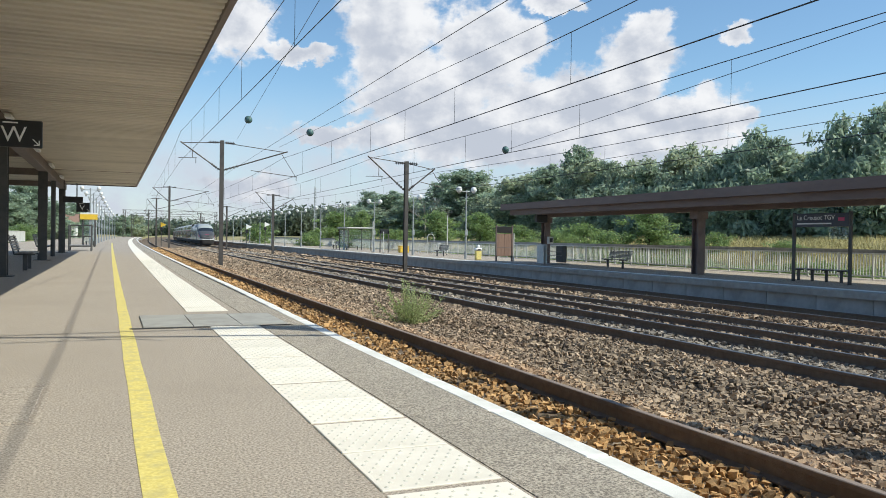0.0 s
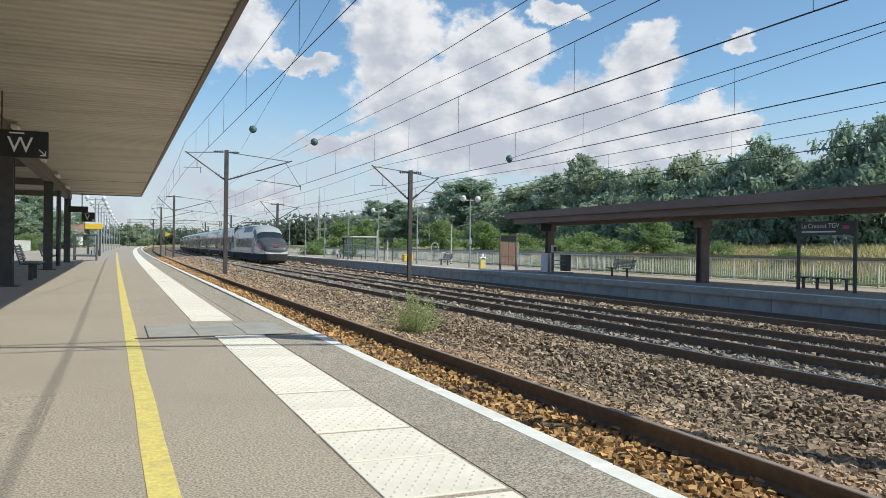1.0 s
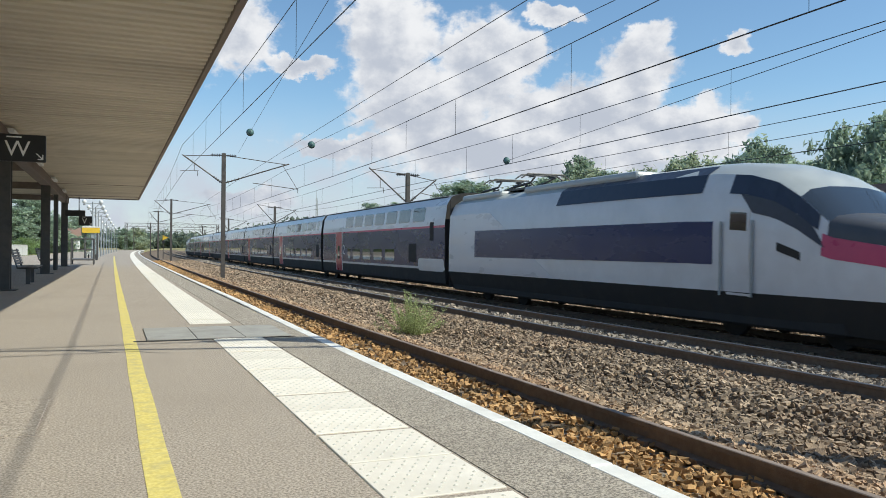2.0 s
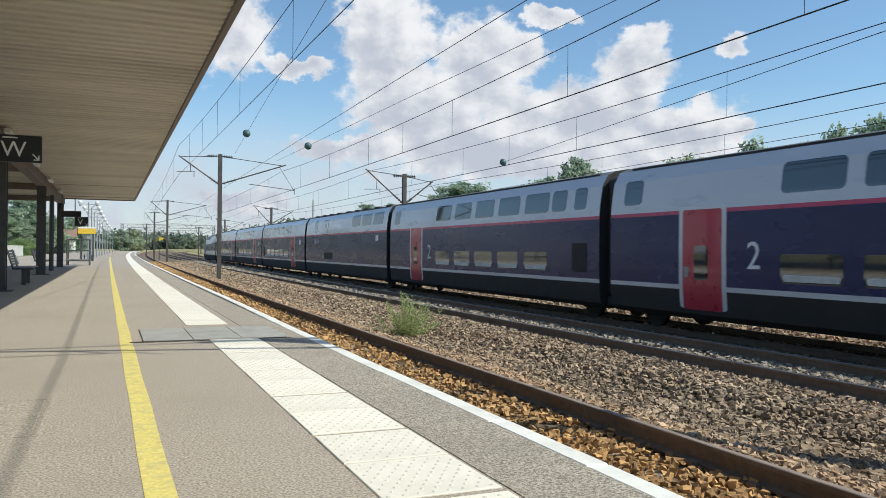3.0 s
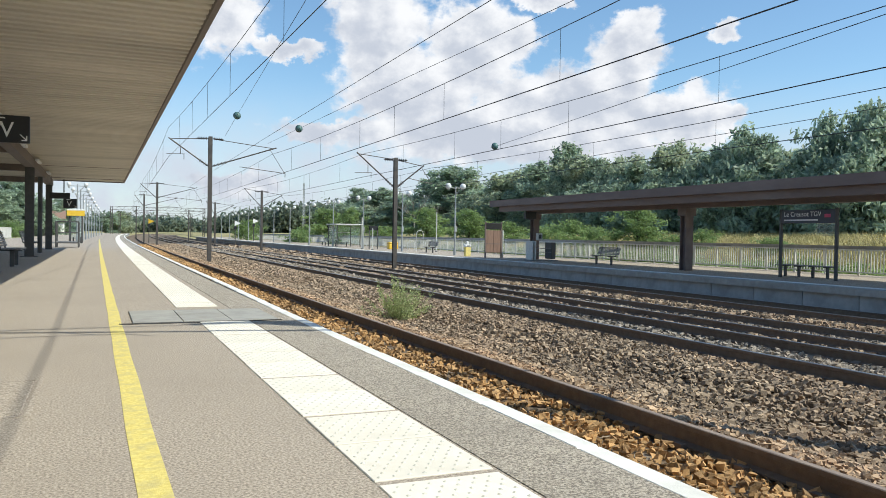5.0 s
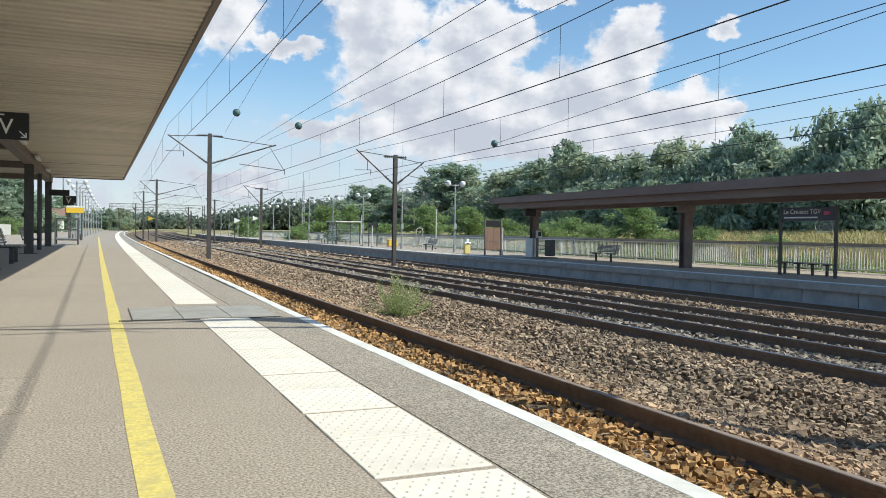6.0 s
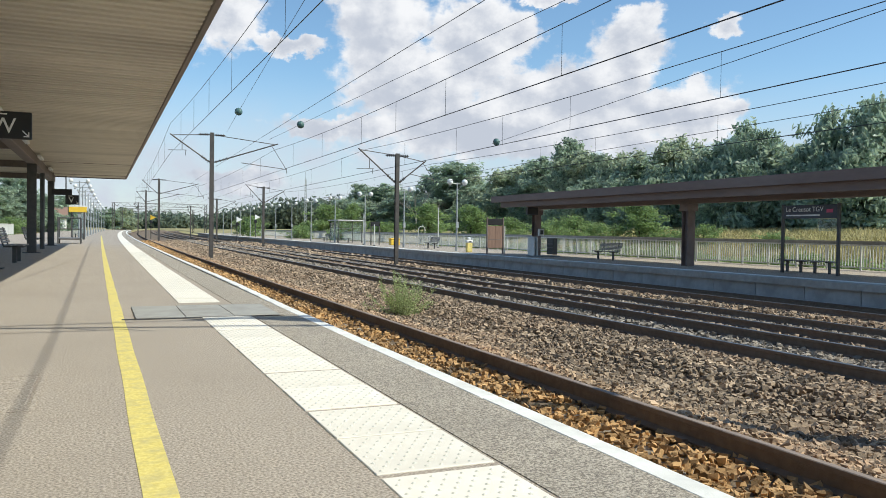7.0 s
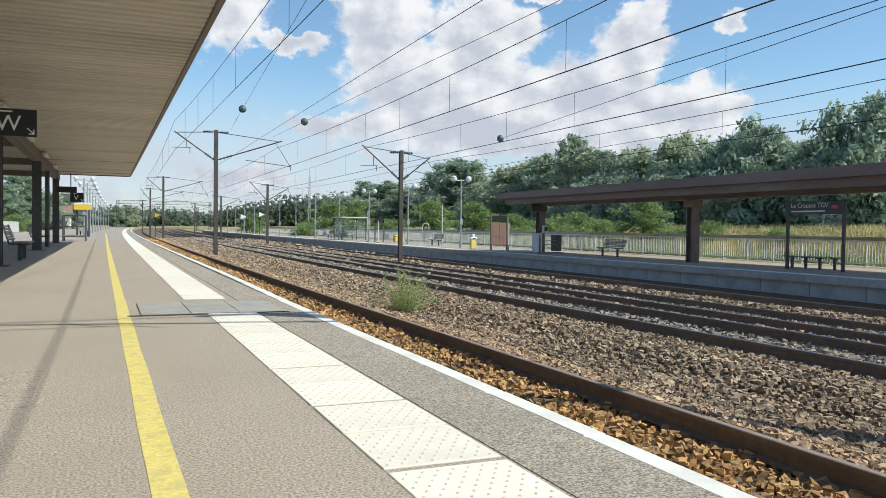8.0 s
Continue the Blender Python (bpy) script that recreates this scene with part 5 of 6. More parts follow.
# ---- platform furniture ----
def lamp_post(s, d, z, height, group, size=0.21):
    x, y, _ = place(s, d, z)
    la = empty("platform_lamp", Matrix.Translation((x, y, z)), "slim grey lamp post with two round opal globes", "lamp", group)
    part("post", add_tube(bmesh.new(), (0, 0, 0), (0, 0, height), 0.07, 0.045, 10), LAMP_STEEL, la)
    part("base_sleeve", add_tube(bmesh.new(), (0, 0, 0), (0, 0, 0.5), 0.1, 0.09, 10), LAMP_STEEL, la)
    bm = bmesh.new()
    add_tube(bm, (-0.5, 0, height - 0.12), (0.5, 0, height - 0.12), 0.025, n=6)
    add_tube(bm, (0, 0, height - 0.6), (0.45, 0, height - 0.14), 0.018, n=6)
    part("bracket", bm, LAMP_STEEL, la)
    for g in (-1, 1):
        gl = part("globe", add_ball(bmesh.new(), (g * 0.55, 0, height), size, 16, 10), GLOBE, la, "white opal globe", True)
        part("collar", add_tube(bmesh.new(), (g * 0.55, 0, height - 0.26), (g * 0.55, 0, height - 0.17), 0.06, 0.09, 10), LAMP_STEEL, gl)
    part("fuse_box", box(-0.1, 0.1, -0.14, -0.05, 1.6, 2.0, 0.01), LAMP_STEEL, la)
    return la


def bench(m, length, label, back=True, group="benches on the platforms"):
    """Slatted metal bench; it faces -x."""
    be = empty("bench", m, label, "bench", group)
    for k in range(5):
        part("seat_slat", box(-0.22 + 0.09 * k, -0.15 + 0.09 * k, -length / 2, length / 2, 0.43, 0.46, 0.006), BENCH_METAL, be)
    if back:
        for k in range(6):
            x = 0.24 + 0.022 * k
            part("back_slat", box(x, x + 0.025, -length / 2, length / 2, 0.5 + 0.065 * k, 0.55 + 0.065 * k, 0.006), BENCH_METAL, be)
    n = 2 if length < 2.2 else 4
    for k in range(n):
        y = -length / 2 + 0.3 + (length - 0.6) * k / (n - 1)
        bm = add_box(bmesh.new(), -0.05, 0.05, y - 0.03, y + 0.03, 0.0, 0.43)
        add_box(bm, -0.22, 0.26, y - 0.03, y + 0.03, 0.39, 0.43)
        if back:
            add_tube(bm, (0.24, y, 0.4), (0.38, y, 0.9), 0.022, n=6)
        part("leg", bm, STEEL_DARK, be)
    return be


def fence(name, d, z, s0, s1, bar_gap, height, label, first_count=0, top=True):
    """Post-and-bar fence along the line."""
    fe = empty(name, Matrix(), label, "fence")
    n = int((s1 - s0) / 1.6)
    first = part("post", box(-0.035, 0.035, -0.035, 0.035, 0, height, 0.006), FENCE_WHITE, fe)
    for i in range(n + 1):
        ob = first if i == 0 else new("post", first.data)
        ob.parent = fe
        ob.matrix_local = Matrix.Translation(place(s0 + 1.6 * i, d, z))
    st = steps(s0, s1, max(2, int((s1 - s0) / 8)))
    part("bottom_rail", sweep([(d - 0.02, z + 0.1), (d + 0.02, z + 0.1), (d + 0.02, z + 0.15), (d - 0.02, z + 0.15)], st), FENCE_WHITE, fe)
    part("top_rail", sweep([(d - 0.03, z + height - 0.05), (d + 0.03, z + height - 0.05), (d + 0.03, z + height), (d - 0.03, z + height)], st), FENCE_WHITE, fe)
    if top:
        part("top_board", sweep([(d + 0.06, z + height - 0.06), (d + 0.1, z + height - 0.06), (d + 0.1, z + height + 0.14), (d + 0.06, z + height + 0.14)], st), CONCRETE, fe, "grey top board")
    bar = None
    bm = bmesh.new()
    k, s = 0, s0 + bar_gap
    while s < s1:
        if k < first_count:
            if bar is None:
                bar = part("bar", box(-0.012, 0.012, -0.018, 0.018, 0.1, height - 0.02), FENCE_WHITE, fe)
                ob = bar
            else:
                ob = new("bar", bar.data); ob.parent = fe
            ob.matrix_local = Matrix.Translation(place(s, d, z))
        else:
            x, y, _ = place(s, d)
            add_box(bm, x - 0.012, x + 0.012, y - 0.018, y + 0.018, z + 0.1, z + height - 0.02)
        k += 1
        s += bar_gap
    part("fence_infill", bm, FENCE_WHITE, fe)["kind"] = "stuff"
    return fe


def hanging_sign(x, y, z0, width, height, top, text, label):
    si = empty("hanging_sign", Matrix.Translation((x, y, z0)), label, "sign", "signs on the near platform")
    pl = part("panel", box(-width / 2, width / 2, -0.05, 0.05, 0, height, 0.012), BLACK, si, "black sign box")
    for g in (-1, 1):
        part("hanger", add_tube(bmesh.new(), (-width * (0.46 + 0.03 * g), 0, height), (-width * (0.46 + 0.03 * g), 0, top - z0), 0.012, n=6), STEEL_DARK, si)
    if text:
        letters(text, height * 0.82, WHITE_PRINT, si, Matrix.Translation((-width * 0.06, -0.053, height * 0.44)) @ pose(0, 0, 0, 90), 0.002, name="letter")
        part("print_bar", box(-width * 0.28, width * 0.02, -0.054, -0.05, height * 0.87, height * 0.92), WHITE_PRINT, si)
        bm = bmesh.new()
        c = Vector((width * 0.38, -0.053, height * 0.2))
        add_tube(bm, c + Vector((-0.05, 0, 0.05)), c + Vector((0.04, 0, -0.04)), 0.009, n=4)
        add_tube(bm, c + Vector((0.045, 0, -0.05)), c + Vector((0.045, 0, 0.03)), 0.009, n=4)
        add_tube(bm, c + Vector((0.05, 0, -0.045)), c + Vector((-0.03, 0, -0.045)), 0.009, n=4)
        part("arrow", bm, WHITE_PRINT, si, "white arrow")
    return si


def station_sign():
    z = FAR_PLATFORM
    si = empty("station_name_sign", Matrix.Translation((23.1, 20.6, z)), "dark blue station name board on two steel posts", "sign")
    for y in (-1.2, 1.2):
        part("post", box(-0.045, 0.045, y - 0.05, y + 0.05, 0, 2.5, 0.006), STEEL_DARK, si)
    part("board", box(-0.04, 0.04, -1.15, 1.15, 1.98, 2.46, 0.01), NAVY_SIGN, si)
    part("side_panel", box(-0.03, 0.03, -1.15, -0.35, 1.55, 1.975, 0.008), SHELTER_GLASS, si, "clear lower panel")
    m = Matrix.Translation((-0.045, 1.05, 2.3)) @ pose(0, 0, 0, 90, 0, -90)
    letters("Le Creusot TGV", 0.24, WHITE_PRINT, si, m, 0.002, "LEFT")
    part("print_bar", box(-0.045, -0.04, -0.45, 1.03, 2.07, 2.12), WHITE_PRINT, si)
    part("logo", box(-0.046, -0.04, -0.98, -0.72, 2.18, 2.3, 0.002), PINK_PRINT, si, "small pink emblem")


def info_panel():
    x, y, _ = place(44.2, 22.5)
    pa = empty("information_panel", Matrix.Translation((x, y, FAR_PLATFORM)), "brown notice board between two posts with a dark header", "notice board")
    for g in (-0.55, 0.55):
        part("post", box(g - 0.04, g + 0.04, -0.05, 0.05, 0, 2.25, 0.006), CANOPY_BROWN, pa)
    for k in range(2):
        part("board", box(-0.5 + 0.505 * k, -0.005 + 0.505 * k, -0.03, 0.03, 0.32, 1.72, 0.006), WOODY, pa)
    part("header", box(-0.56, 0.56, -0.05, 0.05, 1.78, 2.18, 0.02), BLACK, pa, "dark header board")
    part("middle_rail", box(-0.51, 0.51, -0.036, 0.036, 0.85, 0.9), CANOPY_BROWN, pa)
    part("side_post", box(0.64, 0.7, -0.04, 0.04, 0, 1.75, 0.006), FENCE_WHITE, pa, "white side post")


def shelter(s, d, z, wide, deep, label, yellow=False):
    """Glazed waiting shelter; wide across, deep along the line."""
    x, y, _ = place(s, d)
    sh = empty("waiting_shelter", Matrix.Translation((x, y, z)), label, "shelter")
    for px in (0, wide):
        for py in (0, deep):
            part("post", box(px - 0.04, px + 0.04, py - 0.04, py + 0.04, 0, 2.3, 0.006), STEEL_DARK, sh)
    part("roof", box(-0.2, wide + 0.2, -0.2, deep + 0.2, 2.3, 2.42, 0.03), FENCE_WHITE, sh, "white flat roof")
    if yellow:
        part("fascia", box(-0.18, wide + 0.18, -0.24, -0.2, 1.95, 2.32, 0.01), YELLOW_PLASTIC, sh, "yellow fascia board")
    for k in range(2):
        part("pane", box(0.05 + k * wide / 2, wide / 2 - 0.02 + k * wide / 2, deep - 0.01, deep + 0.01, 0.25, 2.15), SHELTER_GLASS, sh)
    part("pane", box(-0.01, 0.01, 0.1, deep - 0.1, 0.25, 2.15), SHELTER_GLASS, sh)
    part("pane", box(wide - 0.01, wide + 0.01, 0.1, deep - 0.1, 0.25, 2.15), SHELTER_GLASS, sh)
    for zz in (0.75, 1.5):
        part("glazing_bar", box(0.04, wide - 0.04, deep - 0.03, deep + 0.03, zz, zz + 0.05), FENCE_WHITE, sh)
    part("bench_seat", box(0.4, wide - 0.3, deep - 0.6, deep - 0.2, 0.42, 0.47, 0.01), BENCH_METAL, sh)
    for px in (0.7, wide - 0.6):
        part("bench_leg", box(px - 0.04, px + 0.04, deep - 0.44, deep - 0.36, 0, 0.42), STEEL_DARK, sh)
    return sh


def platform_clutter():
    z = FAR_PLATFORM
    # luggage trolley rack by the column
    x, y, _ = place(38.7, 22.6)
    ra = empty("trolley_rack", Matrix.Translation((x, y, z)), "grey luggage trolley rack with pale side panels", "trolley rack")
    part("side_panel", box(-0.62, -0.56, -0.35, 0.35, 0.06, 1.1, 0.01), FENCE_WHITE, ra, "pale side panel")
    part("side_panel", box(-0.42, -0.36, -0.35, 0.35, 0.06, 1.12, 0.01), FENCE_WHITE, ra, "pale side panel")
    part("end_panel", box(0.62, 0.9, -0.35, 0.35, 0.12, 1.05, 0.02), STEEL_DARK, ra, "dark end panel")
    part("base", box(-0.7, 1.05, -0.4, 0.4, 0.0, 0.07, 0.01), BENCH_METAL, ra)
    for zz in (0.5, 0.72):
        part("rail", add_tube(bmesh.new(), (-0.4, -0.3, zz), (0.7, -0.3, zz), 0.02, n=6), BENCH_METAL, ra)
    # call box on the column, hanging screen
    x, y, _ = place(40.0, 23.18)
    cb = empty("call_box", Matrix.Translation((x + 0.02, y - 0.2, z + 1.15)), "small white call box fixed to the canopy column", "call box")
    part("case", box(-0.16, 0.16, -0.2, 0.0, 0, 0.42, 0.02), FENCE_WHITE, cb)
    part("screen", box(-0.1, 0.1, -0.206, -0.2, 0.1, 0.34), BLACK, cb)
    x, y, _ = place(39.2, 22.3)
    hs = empty("display_screen", Matrix.Translation((x, y, 1.98)), "dark hanging departure screen under the canopy", "screen")
    part("case", box(-0.35, 0.35, -0.12, 0.12, 0, 0.42, 0.02), BLACK, hs)
    part("hanger", add_tube(bmesh.new(), (0, 0, 0.42), (0, 0, 0.66), 0.02, n=6), STEEL_DARK, hs)
    # ticket validator
    x, y, _ = place(47.2, 22.1)
    va = empty("ticket_validator", Matrix.Translation((x, y, z)), "yellow and white ticket validator post", "ticket machine")
    part("post", box(-0.2, 0.2, -0.14, 0.14, 0, 0.62, 0.05, 2), YELLOW, va, "pale yellow body")
    part("head", box(-0.24, 0.24, -0.17, 0.17, 0.62, 0.78, 0.05, 2), GLOBE, va, "white head")
    part("cap", box(-0.1, 0.1, -0.09, 0.09, 0.78, 0.98, 0.04, 2), GLOBE, va)
    part("slot", box(-0.1, 0.1, -0.175, -0.168, 0.66, 0.72), BLACK, va)
    # grit bin
    x, y, _ = place(69.5, 24.7)
    gb = empty("grit_bin", Matrix.Translation((x, y, z)), "yellow plastic grit bin by the fence", "bin")
    part("body", box(-0.45, 0.45, -0.3, 0.3, 0, 0.5, 0.06, 2), YELLOW_PLASTIC, gb)
    part("lid", box(-0.48, 0.48, -0.33, 0.33, 0.5, 0.66, 0.08, 2), YELLOW_PLASTIC, gb)
    # white hoop rails
    x, y, _ = place(62.5, 24.7)
    ho = empty("hoop_barrier", Matrix.Translation((x, y, z)), "white tubular hoop barrier at the stair head", "barrier")
    for dx, top in ((0, 1.75), (0.8, 0.95), (-0.8, 0.9)):
        pts = [(dx - 0.3, 0, 0)] + [(dx - 0.3 * math.cos(radians(a)), 0, top - 0.3 + 0.3 * math.sin(radians(a))) for a in range(0, 181, 20)] + [(dx + 0.3, 0, 0)]
        part("hoop", add_path(bmesh.new(), pts, 0.03, 6), FENCE_WHITE, ho)
    # gate posts and white marker pole
    x, y, _ = place(69.8, 22.9)
    ga = empty("gate_frame", Matrix.Translation((x, y, z)), "plain dark portal frame with a hanging sign", "gate")
    for dx in (-0.4, 0.4):
        part("post", box(dx - 0.04, dx + 0.04, -0.04, 0.04, 0, 2.0), STEEL_DARK, ga)
    part("sign", box(-0.45, 0.45, -0.04, 0.04, 1.75, 2.15, 0.01), BLACK, ga)
    for s, d, h in ((70.5, 22.0, 2.9), (60.5, 25.4, 3.3), (66.0, 21.6, 1.9)):
        x, y, _ = place(s, d)
        po = empty("marker_pole", Matrix.Translation((x, y, z)), "thin pale marker pole on the platform", "pole", "marker poles")
        part("post", add_tube(bmesh.new(), (0, 0, 0), (0, 0, h), 0.045, n=8), FENCE_WHITE, po)
        part("foot", add_tube(bmesh.new(), (0, 0, 0), (0, 0, 0.06), 0.1, n=8), STEEL_DARK, po)
    # near side: tubular frame, shelter
    x, y, _ = place(47.0, -2.3)
    fr = empty("trolley_rack", Matrix.Translation((x, y, 0)), "dark tubular steel luggage trolley frame", "trolley rack")
    for zz in (0.25, 0.8, 1.4):
        bm = bmesh.new()
        for a, b in (((0, 0), (1.1, 0)), ((1.1, 0), (1.1, 1.6)), ((1.1, 1.6), (0, 1.6)), ((0, 1.6), (0, 0))):
            add_tube(bm, (*a, zz), (*b, zz), 0.03, n=6)
        part("rail", bm, STEEL_DARK, fr)
    for px in (0, 1.1):
        for py in (0, 1.6):
            part("post", add_tube(bmesh.new(), (px, py, 0), (px, py, 1.42), 0.035, n=8), STEEL_DARK, fr)
    part("shelf", box(0, 1.1, 0, 1.6, 0.28, 0.33), BENCH_METAL, fr)


def far_structures():
    # lattice portals over the line
    for s in (255.0, 330.0):
        po = empty("signal_gantry", Matrix.Translation(place(s, 0)), "grey lattice gantry spanning all tracks", "gantry", "gantries over the line")
        for x in (-2.5, 24.0):
            bm = bmesh.new()
            for dx in (-0.3, 0.3):
                add_tube(bm, (x + dx, 0, -1.2), (x + dx, 0, 8.2), 0.09, n=6)
            for k in range(10):
                add_tube(bm, (x - 0.3, 0, -1 + 0.92 * k), (x + 0.3, 0, -0.08 + 0.92 * k), 0.05, n=4)
            part("leg", bm, GALVANISED, po)
        bm = bmesh.new()
        for zz in (7.2, 8.2):
            add_tube(bm, (-3, 0, zz), (24.5, 0, zz), 0.06, n=6)
        for k in range(27):
            add_tube(bm, (-2.5 + k, 0, 7.2 if k % 2 else 8.2), (-1.5 + k, 0, 8.2 if k % 2 else 7.2), 0.035, n=4)
        part("beam", bm, GALVANISED, po)
    # radio mast on the ridge
    a = radians(13.5)
    ra = empty("radio_mast", Matrix.Translation((430 * math.sin(a), 430 * math.cos(a), 4)), "distant grey lattice radio mast", "radio mast")
    bm = bmesh.new()
    for k in range(3):
        q = k * 2 * math.pi / 3
        add_tube(bm, (0.9 * math.cos(q), 0.9 * math.sin(q), 0), (0.35 * math.cos(q), 0.35 * math.sin(q), 24), 0.13, n=4)
    for k in range(14):
        r0 = 0.9 - 0.55 * k / 14
        for j in range(3):
            q, q2 = j * 2 * math.pi / 3, (j + 1) * 2 * math.pi / 3
            add_tube(bm, (r0 * math.cos(q), r0 * math.sin(q), k * 1.7), (r0 * math.cos(q2), r0 * math.sin(q2), k * 1.7 + 1.7), 0.08, n=4)
    part("lattice", bm, LAMP_STEEL, ra)
    part("antenna", add_tube(bmesh.new(), (0, 0, 24), (0, 0, 28), 0.1, n=5), LAMP_STEEL, ra)
    # track-side signs
    for s, d, h, mt in ((131.0, 5.6, 3.3, YELLOW_PLASTIC), (118.0, 17.0, 3.1, WHITE_PRINT), (126.0, 20.9, 3.6, WHITE_PRINT)):
        x, y, _ = place(s, d)
        si = empty("track_sign", Matrix.Translation((x, y, -1.0)), "triangular track-side signal plate on a post", "sign", "track-side signs")
        part("post", add_tube(bmesh.new(), (0, 0, 0), (0, 0, h + 0.4), 0.06, n=6), STEEL_DARK, si)
        bm = bmesh.new()
        vs = [bm.verts.new(p) for p in ((-0.1, -0.08, h - 0.2), (0.75, -0.08, h + 0.2), (-0.1, -0.08, h + 0.6), (-0.1, -0.03, h - 0.2), (0.75, -0.03, h + 0.2), (-0.1, -0.03, h + 0.6))]
        for f in ((0, 1, 2), (5, 4, 3), (0, 3, 4, 1), (1, 4, 5, 2), (2, 5, 3, 0)):
            bm.faces.new([vs[i] for i in f])
        part("plate", bm, mt, si)
        part("lamp_head", box(-0.2, 0.2, -0.2, 0.1, h - 0.7, h - 0.25, 0.03), BLACK, si)
    # house behind the near platform
    ho = empty("house", Matrix.Translation((-12.5, 205, -0.6)), "cream house with a brown tiled roof among trees", "house")
    part("wall", box(-5, 5, -4, 4, 0, 3.4), COPING, ho)
    bm = bmesh.new()
    vs = [bm.verts.new(p) for p in ((-5.4, -4.5, 3.3), (5.4, -4.5, 3.3), (5.4, 4.5, 3.3), (-5.4, 4.5, 3.3), (-5.4, 0, 6.0), (5.4, 0, 6.0))]
    for f in ((0, 1, 5, 4), (2, 3, 4, 5), (0, 4, 3), (1, 2, 5), (3, 2, 1, 0)):
        bm.faces.new([vs[i] for i in f])
    part("roof", bm, WOODY, ho)
    for x in (-3, 0, 3):
        wi = part("window", box(x - 0.5, x + 0.5, -4.03, -3.95, 1.0, 2.3), WINDOW, ho)
    # telegraph pole
    tp = empty("utility_pole", Matrix.Translation((-9.6, 66, -0.5)), "tall pale utility pole with crossarms", "pole")
    part("post", add_tube(bmesh.new(), (0, 0, 0), (0, 0, 5.4), 0.11, 0.08, 8), LAMP_STEEL, tp)
    for zz in (4.9, 3.6):
        part("crossarm", box(-0.5, 0.5, -0.05, 0.05, zz, zz + 0.1), LAMP_STEEL, tp)


def line_balls():
    for s, d, z, r in ((39.85, 6.05, 6.7, 0.175), (40.85, 9.36, 6.4, 0.18), (33.3, 16.98, 5.2, 0.16)):
        x, y, _ = place(s, d)
        ba = empty("marker_ball", Matrix.Translation((x, y, z)), "dark green marker ball clamped on an overhead wire", "marker ball", "marker balls on the wires")
        part("shell", add_ball(bmesh.new(), (0, 0, 0), r, 18, 12), BALL_GREEN, ba, "", True)
        bm = bmesh.new()
        for k in range(20):
            a, b = radians(18 * k), radians(18 * k + 18)
            add_tube(bm, (r * 1.02 * math.cos(a), 0, r * 1.02 * math.sin(a)), (r * 1.02 * math.cos(b), 0, r * 1.02 * math.sin(b)), 0.012, n=4)
        part("clamp_band", bm, STEEL_DARK, ba)


def furniture():
    for k in range(13):
        lamp_post(49.7 + 10.6 * k, 22.3 - 0.0015 * k * k * 10, FAR_PLATFORM, 4.75, "lamps on the opposite platform")
    for s in (62, 70, 78, 88, 99, 112, 126, 142, 160, 180):
        lamp_post(s, -1.75 - 0.1 * (s - 62) / 20, 0.0, 4.2, "lamps on the near platform", 0.15)
    bench(Matrix.Translation(place(21.4, 23.9, FAR_PLATFORM)), 2.5, "long dark backless bench behind the name board", False)
    bench(Matrix.Translation(place(33.8, 23.6, FAR_PLATFORM)), 1.9, "grey slatted metal bench on the opposite platform")
    bench(Matrix.Translation(place(56.8, 23.3, FAR_PLATFORM)), 1.9, "grey slatted metal bench near the hoop barrier")
    bench(Matrix.Translation(place(90.0, 23.3, FAR_PLATFORM)), 1.9, "grey slatted metal bench far along the platform")
    bench(Matrix.Translation((-2.0, 23.2, 0)) @ pose(0, 0, 0, 0, 0, 180), 1.7, "grey slatted metal bench in the canopy's shade")
    bench(Matrix.Translation((-2.5, 36.0, 0)) @ pose(0, 0, 0, 0, 0, 180), 1.7, "grey slatted metal bench beside a steel column")
    fence("platform_fence", 27.9, FAR_PLATFORM, 8.0, 190.0, 0.14, 1.05, "white bar fence along the back of the platform", 290)
    fence("boundary_fence", -8.8, 0.0, 10.0, 90.0, 0.2, 1.1, "pale bar fence behind the near platform", 0, False)
    hanging_sign(-1.41, 14.6, 2.35, 0.74, 0.44, 3.42, "W", "black hanging sign with a white letter W")
    hanging_sign(-1.65, 40.5, 2.38, 0.85, 0.28, 3.42, "", "black hanging direction sign under the canopy")
    s2 = hanging_sign(-1.3, 43.0, 2.02, 0.6, 0.46, 3.42, "V", "black hanging sign with a white letter V")
    station_sign()
    info_panel()
    shelter(80.0, 22.2, FAR_PLATFORM, 2.5, 3.4, "glazed waiting shelter with a white roof")
    shelter(62.0, -2.25, 0.0, 0.8, 2.4, "glazed waiting shelter with a yellow fascia", True)
    platform_clutter()
    far_structures()
    line_balls()


# ---- build ----
ground()
ballast_bed()
near_platform()
far_platform()
near_canopy()
far_canopy()
for s, d in ((4.4, 6.75), (48.5, 5.8), (97.0, 5.3), (129.0, 4.8), (192.0, 4.4)):
    mast(s, d, -0.95, 6.6, 3.45 - d, 9.7 - d, 6.4, 6.15, 5.2, 4.4)
for s, d in ((1.9, 16.6), (45.1, 16.25), (88.0, 15.75), (128.0, 15.2), (174.0, 14.6)):
    mast(s, d, -1.2, 5.62, 13.8 - d, 18.1 - d, 5.82, 5.25, 4.35, 3.92)
SP_A, SP_C = [-40, 4.4, 48.5, 97.0, 129, 192, 250], [-41, 1.9, 45.1, 88.0, 128.0, 174.0, 220]
catenary("overhead_line", AXIS["near_siding"], 5.27, 7.0, 0.46, SP_A, (0.12, 0.303, 0.476, 0.6, 0.716, 0.85))
catenary("overhead_line", AXIS["near_main"], 4.4, 5.75, 0.37, SP_A, (0.09, 0.236, 0.383, 0.483, 0.576, 0.72, 0.868), -0.2)
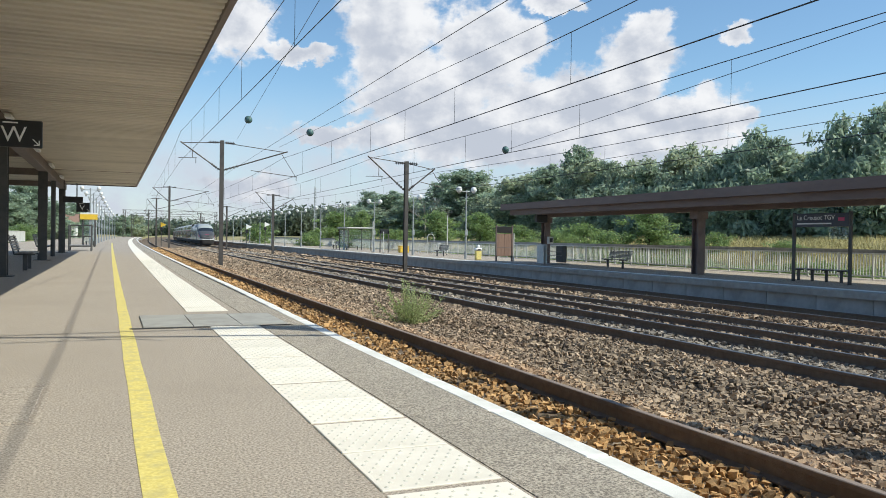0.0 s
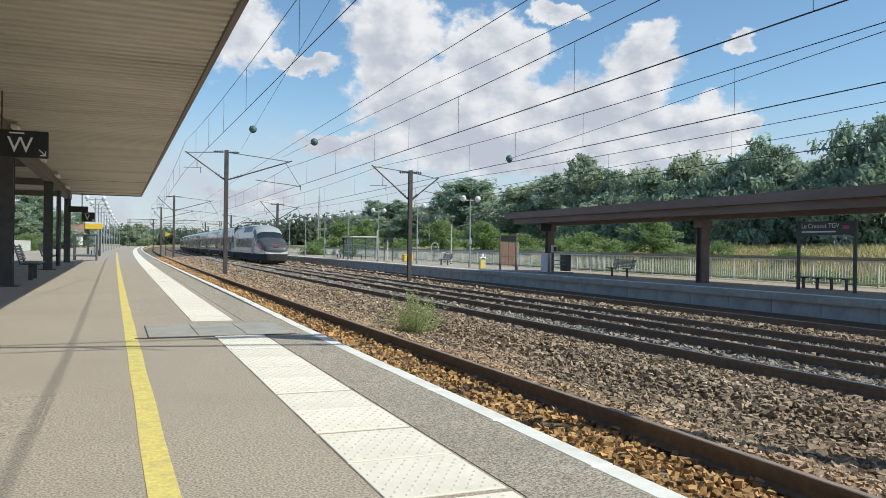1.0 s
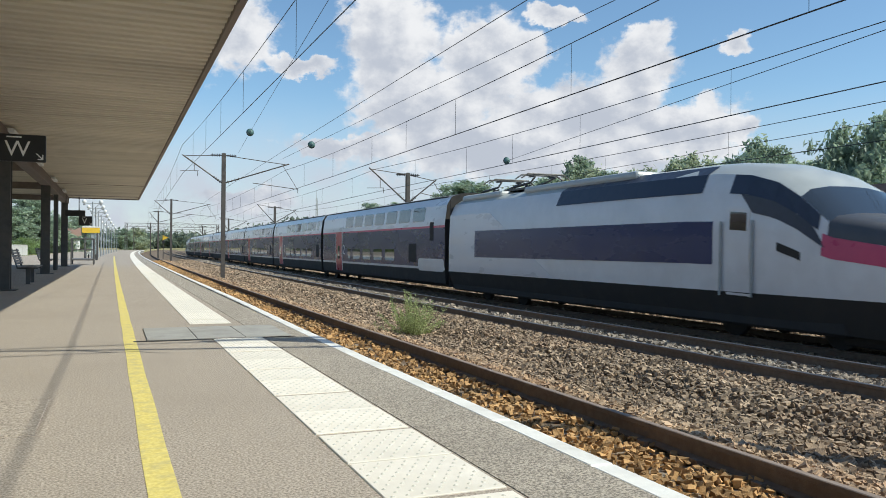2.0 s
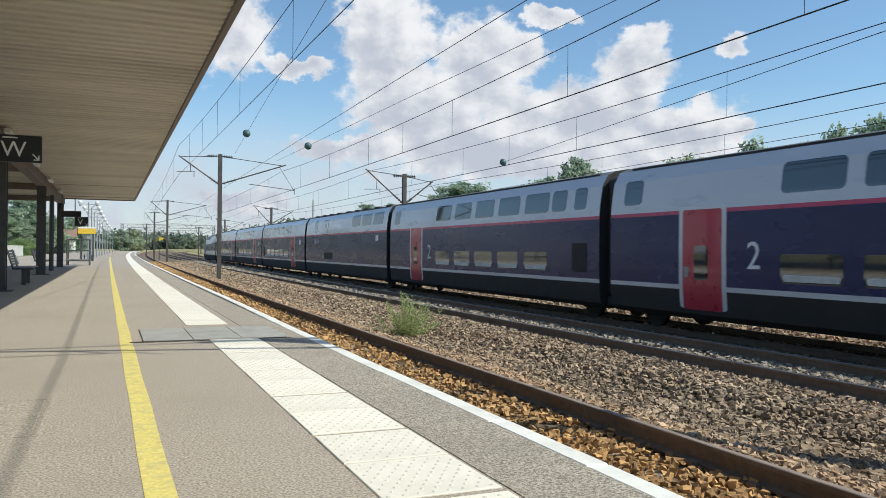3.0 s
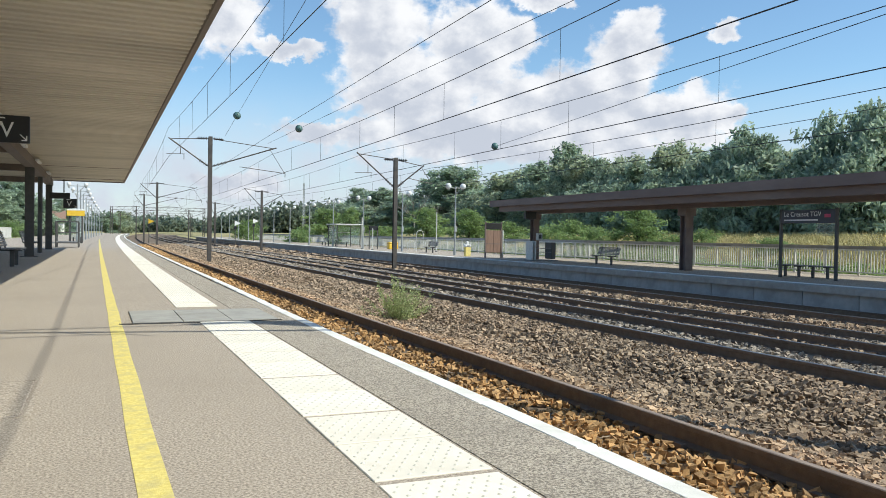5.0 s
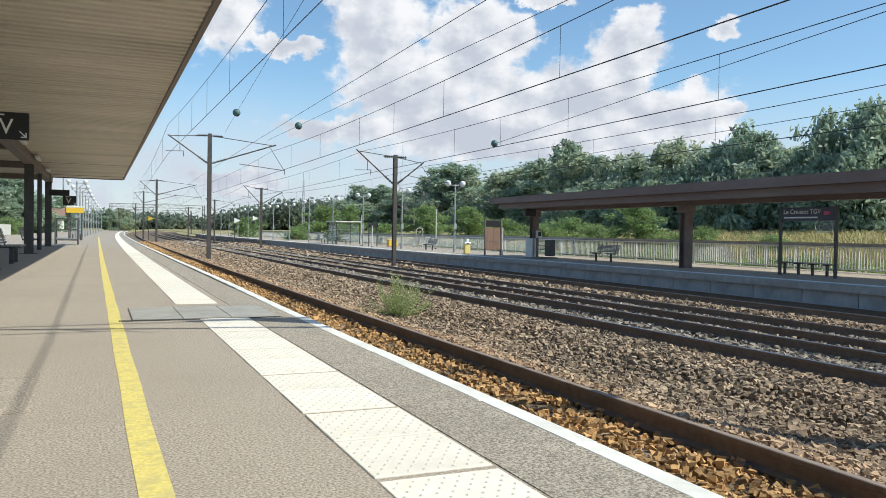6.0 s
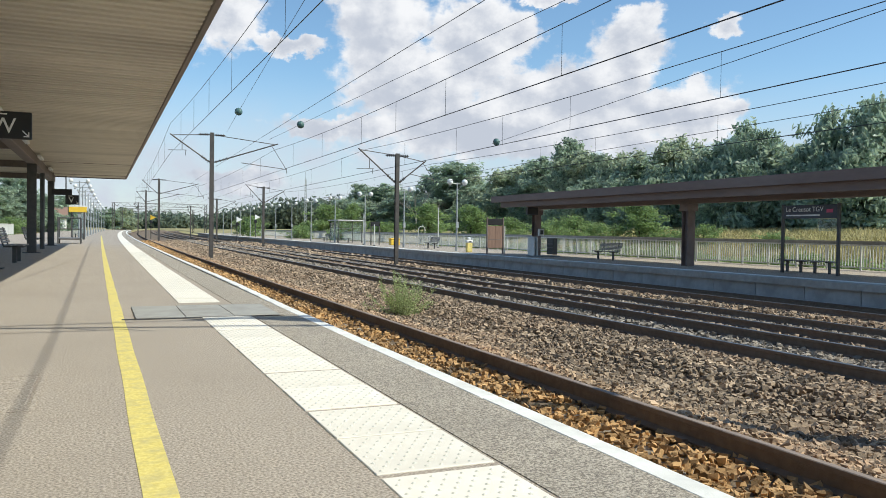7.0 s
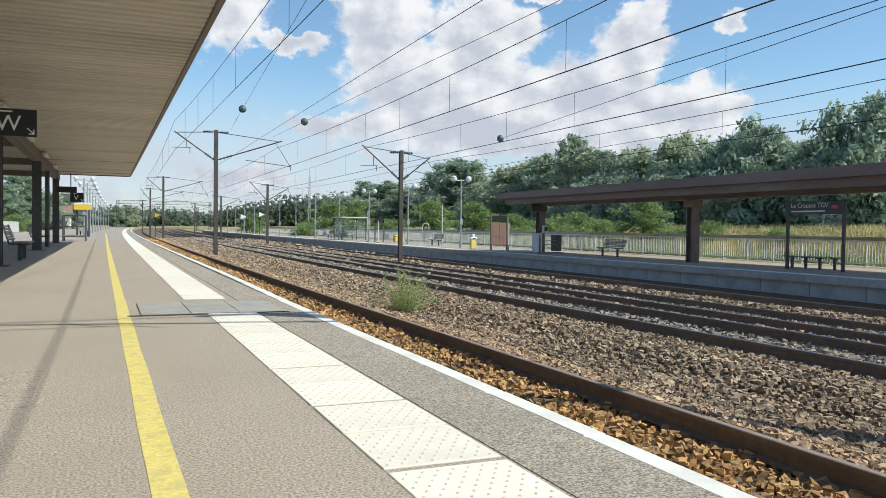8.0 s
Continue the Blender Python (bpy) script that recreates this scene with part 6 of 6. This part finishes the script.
catenary("overhead_line", AXIS["far_main"], 4.38, 5.76, 0.34, SP_C, (0.12, 0.309, 0.47, 0.583, 0.686, 0.84), -0.2)
catenary("overhead_line", AXIS["far_siding"], 3.92, 5.1, 0.27, SP_C, (0.12, 0.26, 0.42, 0.583, 0.686, 0.84), -0.2)
feeder("feeder_wire", [place(s, 4.57 + (s - 18.9) * 0.0705, 6.7) for s in steps(-20, 48.5, 12)], 0.008, "thin feeder wire slanting from the mast top over the platform track")
feeder("feeder_wire", [place(s, 10.2 - 0.021 * s + (0.05 if s < 20 else 0), 6.4) for s in steps(-20, 48.5, 12)], 0.009, "thin feeder wire above the main track")
feeder("feeder_wire", [place(s, 7.75 + 0.011 * s, 6.2) for s in steps(-20, 97, 20)], 0.011, "thick feeder wire beside the main track")
feeder("feeder_wire", [place(s, 11.75 + 0.158 * s, 5.2) for s in steps(-8, 34, 8)], 0.009, "thin wire slanting across the far tracks")
feeder("feeder_wire", [place(s, 17.15 + 0.044 * s, 4.3) for s in steps(-20, 88, 16)], 0.009, "thin feeder wire over the opposite platform edge")
build_train()
woods()
far_wood("wooded_ridge", "distant wooded ridge", 7.6, 30, 560, 7, 19, 1400, 1.5, 31)
far_wood("far_hills", "hazy distant hills with trees", -25, 12, 1300, 6, 13, 700, 4.5, 32)
for lab, mt, n, d0, d1, s0, s1, sz in (("loose angular grey ballast stones", STONE_GREY, 52000, 5.3, 8.35, 3.4, 110, 0.037),
                                       ("sun-bleached tan ballast stones beside the rail", STONE_TAN, 15000, 4.5, 5.6, 2.6, 100, 0.036),
                                       ("rusty brown ballast stones between the rails", STONE_RUST, 9000, 2.1, 2.84, 1.4, 100, 0.032),
                                       ("rusty brown ballast stones inside the platform track", STONE_RUST, 13000, 2.98, 4.36, 1.8, 100, 0.034),
                                       ("grey ballast stones on the main tracks", STONE_GREY, 16000, 10.1, 13.2, 7.0, 110, 0.05),
                                       ("grey ballast stones beside the opposite platform", STONE_GREY, 13000, 14.9, 19.7, 11.0, 120, 0.055),
                                       ("pale clean ballast stones inside the near main track", STONE_PALE, 9000, 8.56, 9.92, 6.0, 110, 0.045),
                                       ("pale clean ballast stones inside the far main track", STONE_PALE, 8000, 13.4, 14.7, 10.0, 110, 0.05)):
    stones("ballast_stones", lab, mt, n, d0, d1, s0, s1, sz, np.random.default_rng(len(lab)), skip=((8.4, 8.56), (9.92, 10.08), (17.45, 17.65), (18.95, 19.15)))
weed(12, 5.98, 16.1, -0.9, 1.1, "tall pale green weed growing in the ballast")
undergrowth()
grass_bank()
furniture()
track("track_1", "near_siding", "rusted platform track on concrete sleepers", 150, 0.67, RUSTY_HEAD)
track("track_2", "near_main", "near main line track on ballast", 120, 0.6)
track("track_3", "far_main", "far main line track on ballast", 120, 0.6)
track("track_4", "far_siding", "platform track beside the opposite platform", 100, 0.6)
motions()
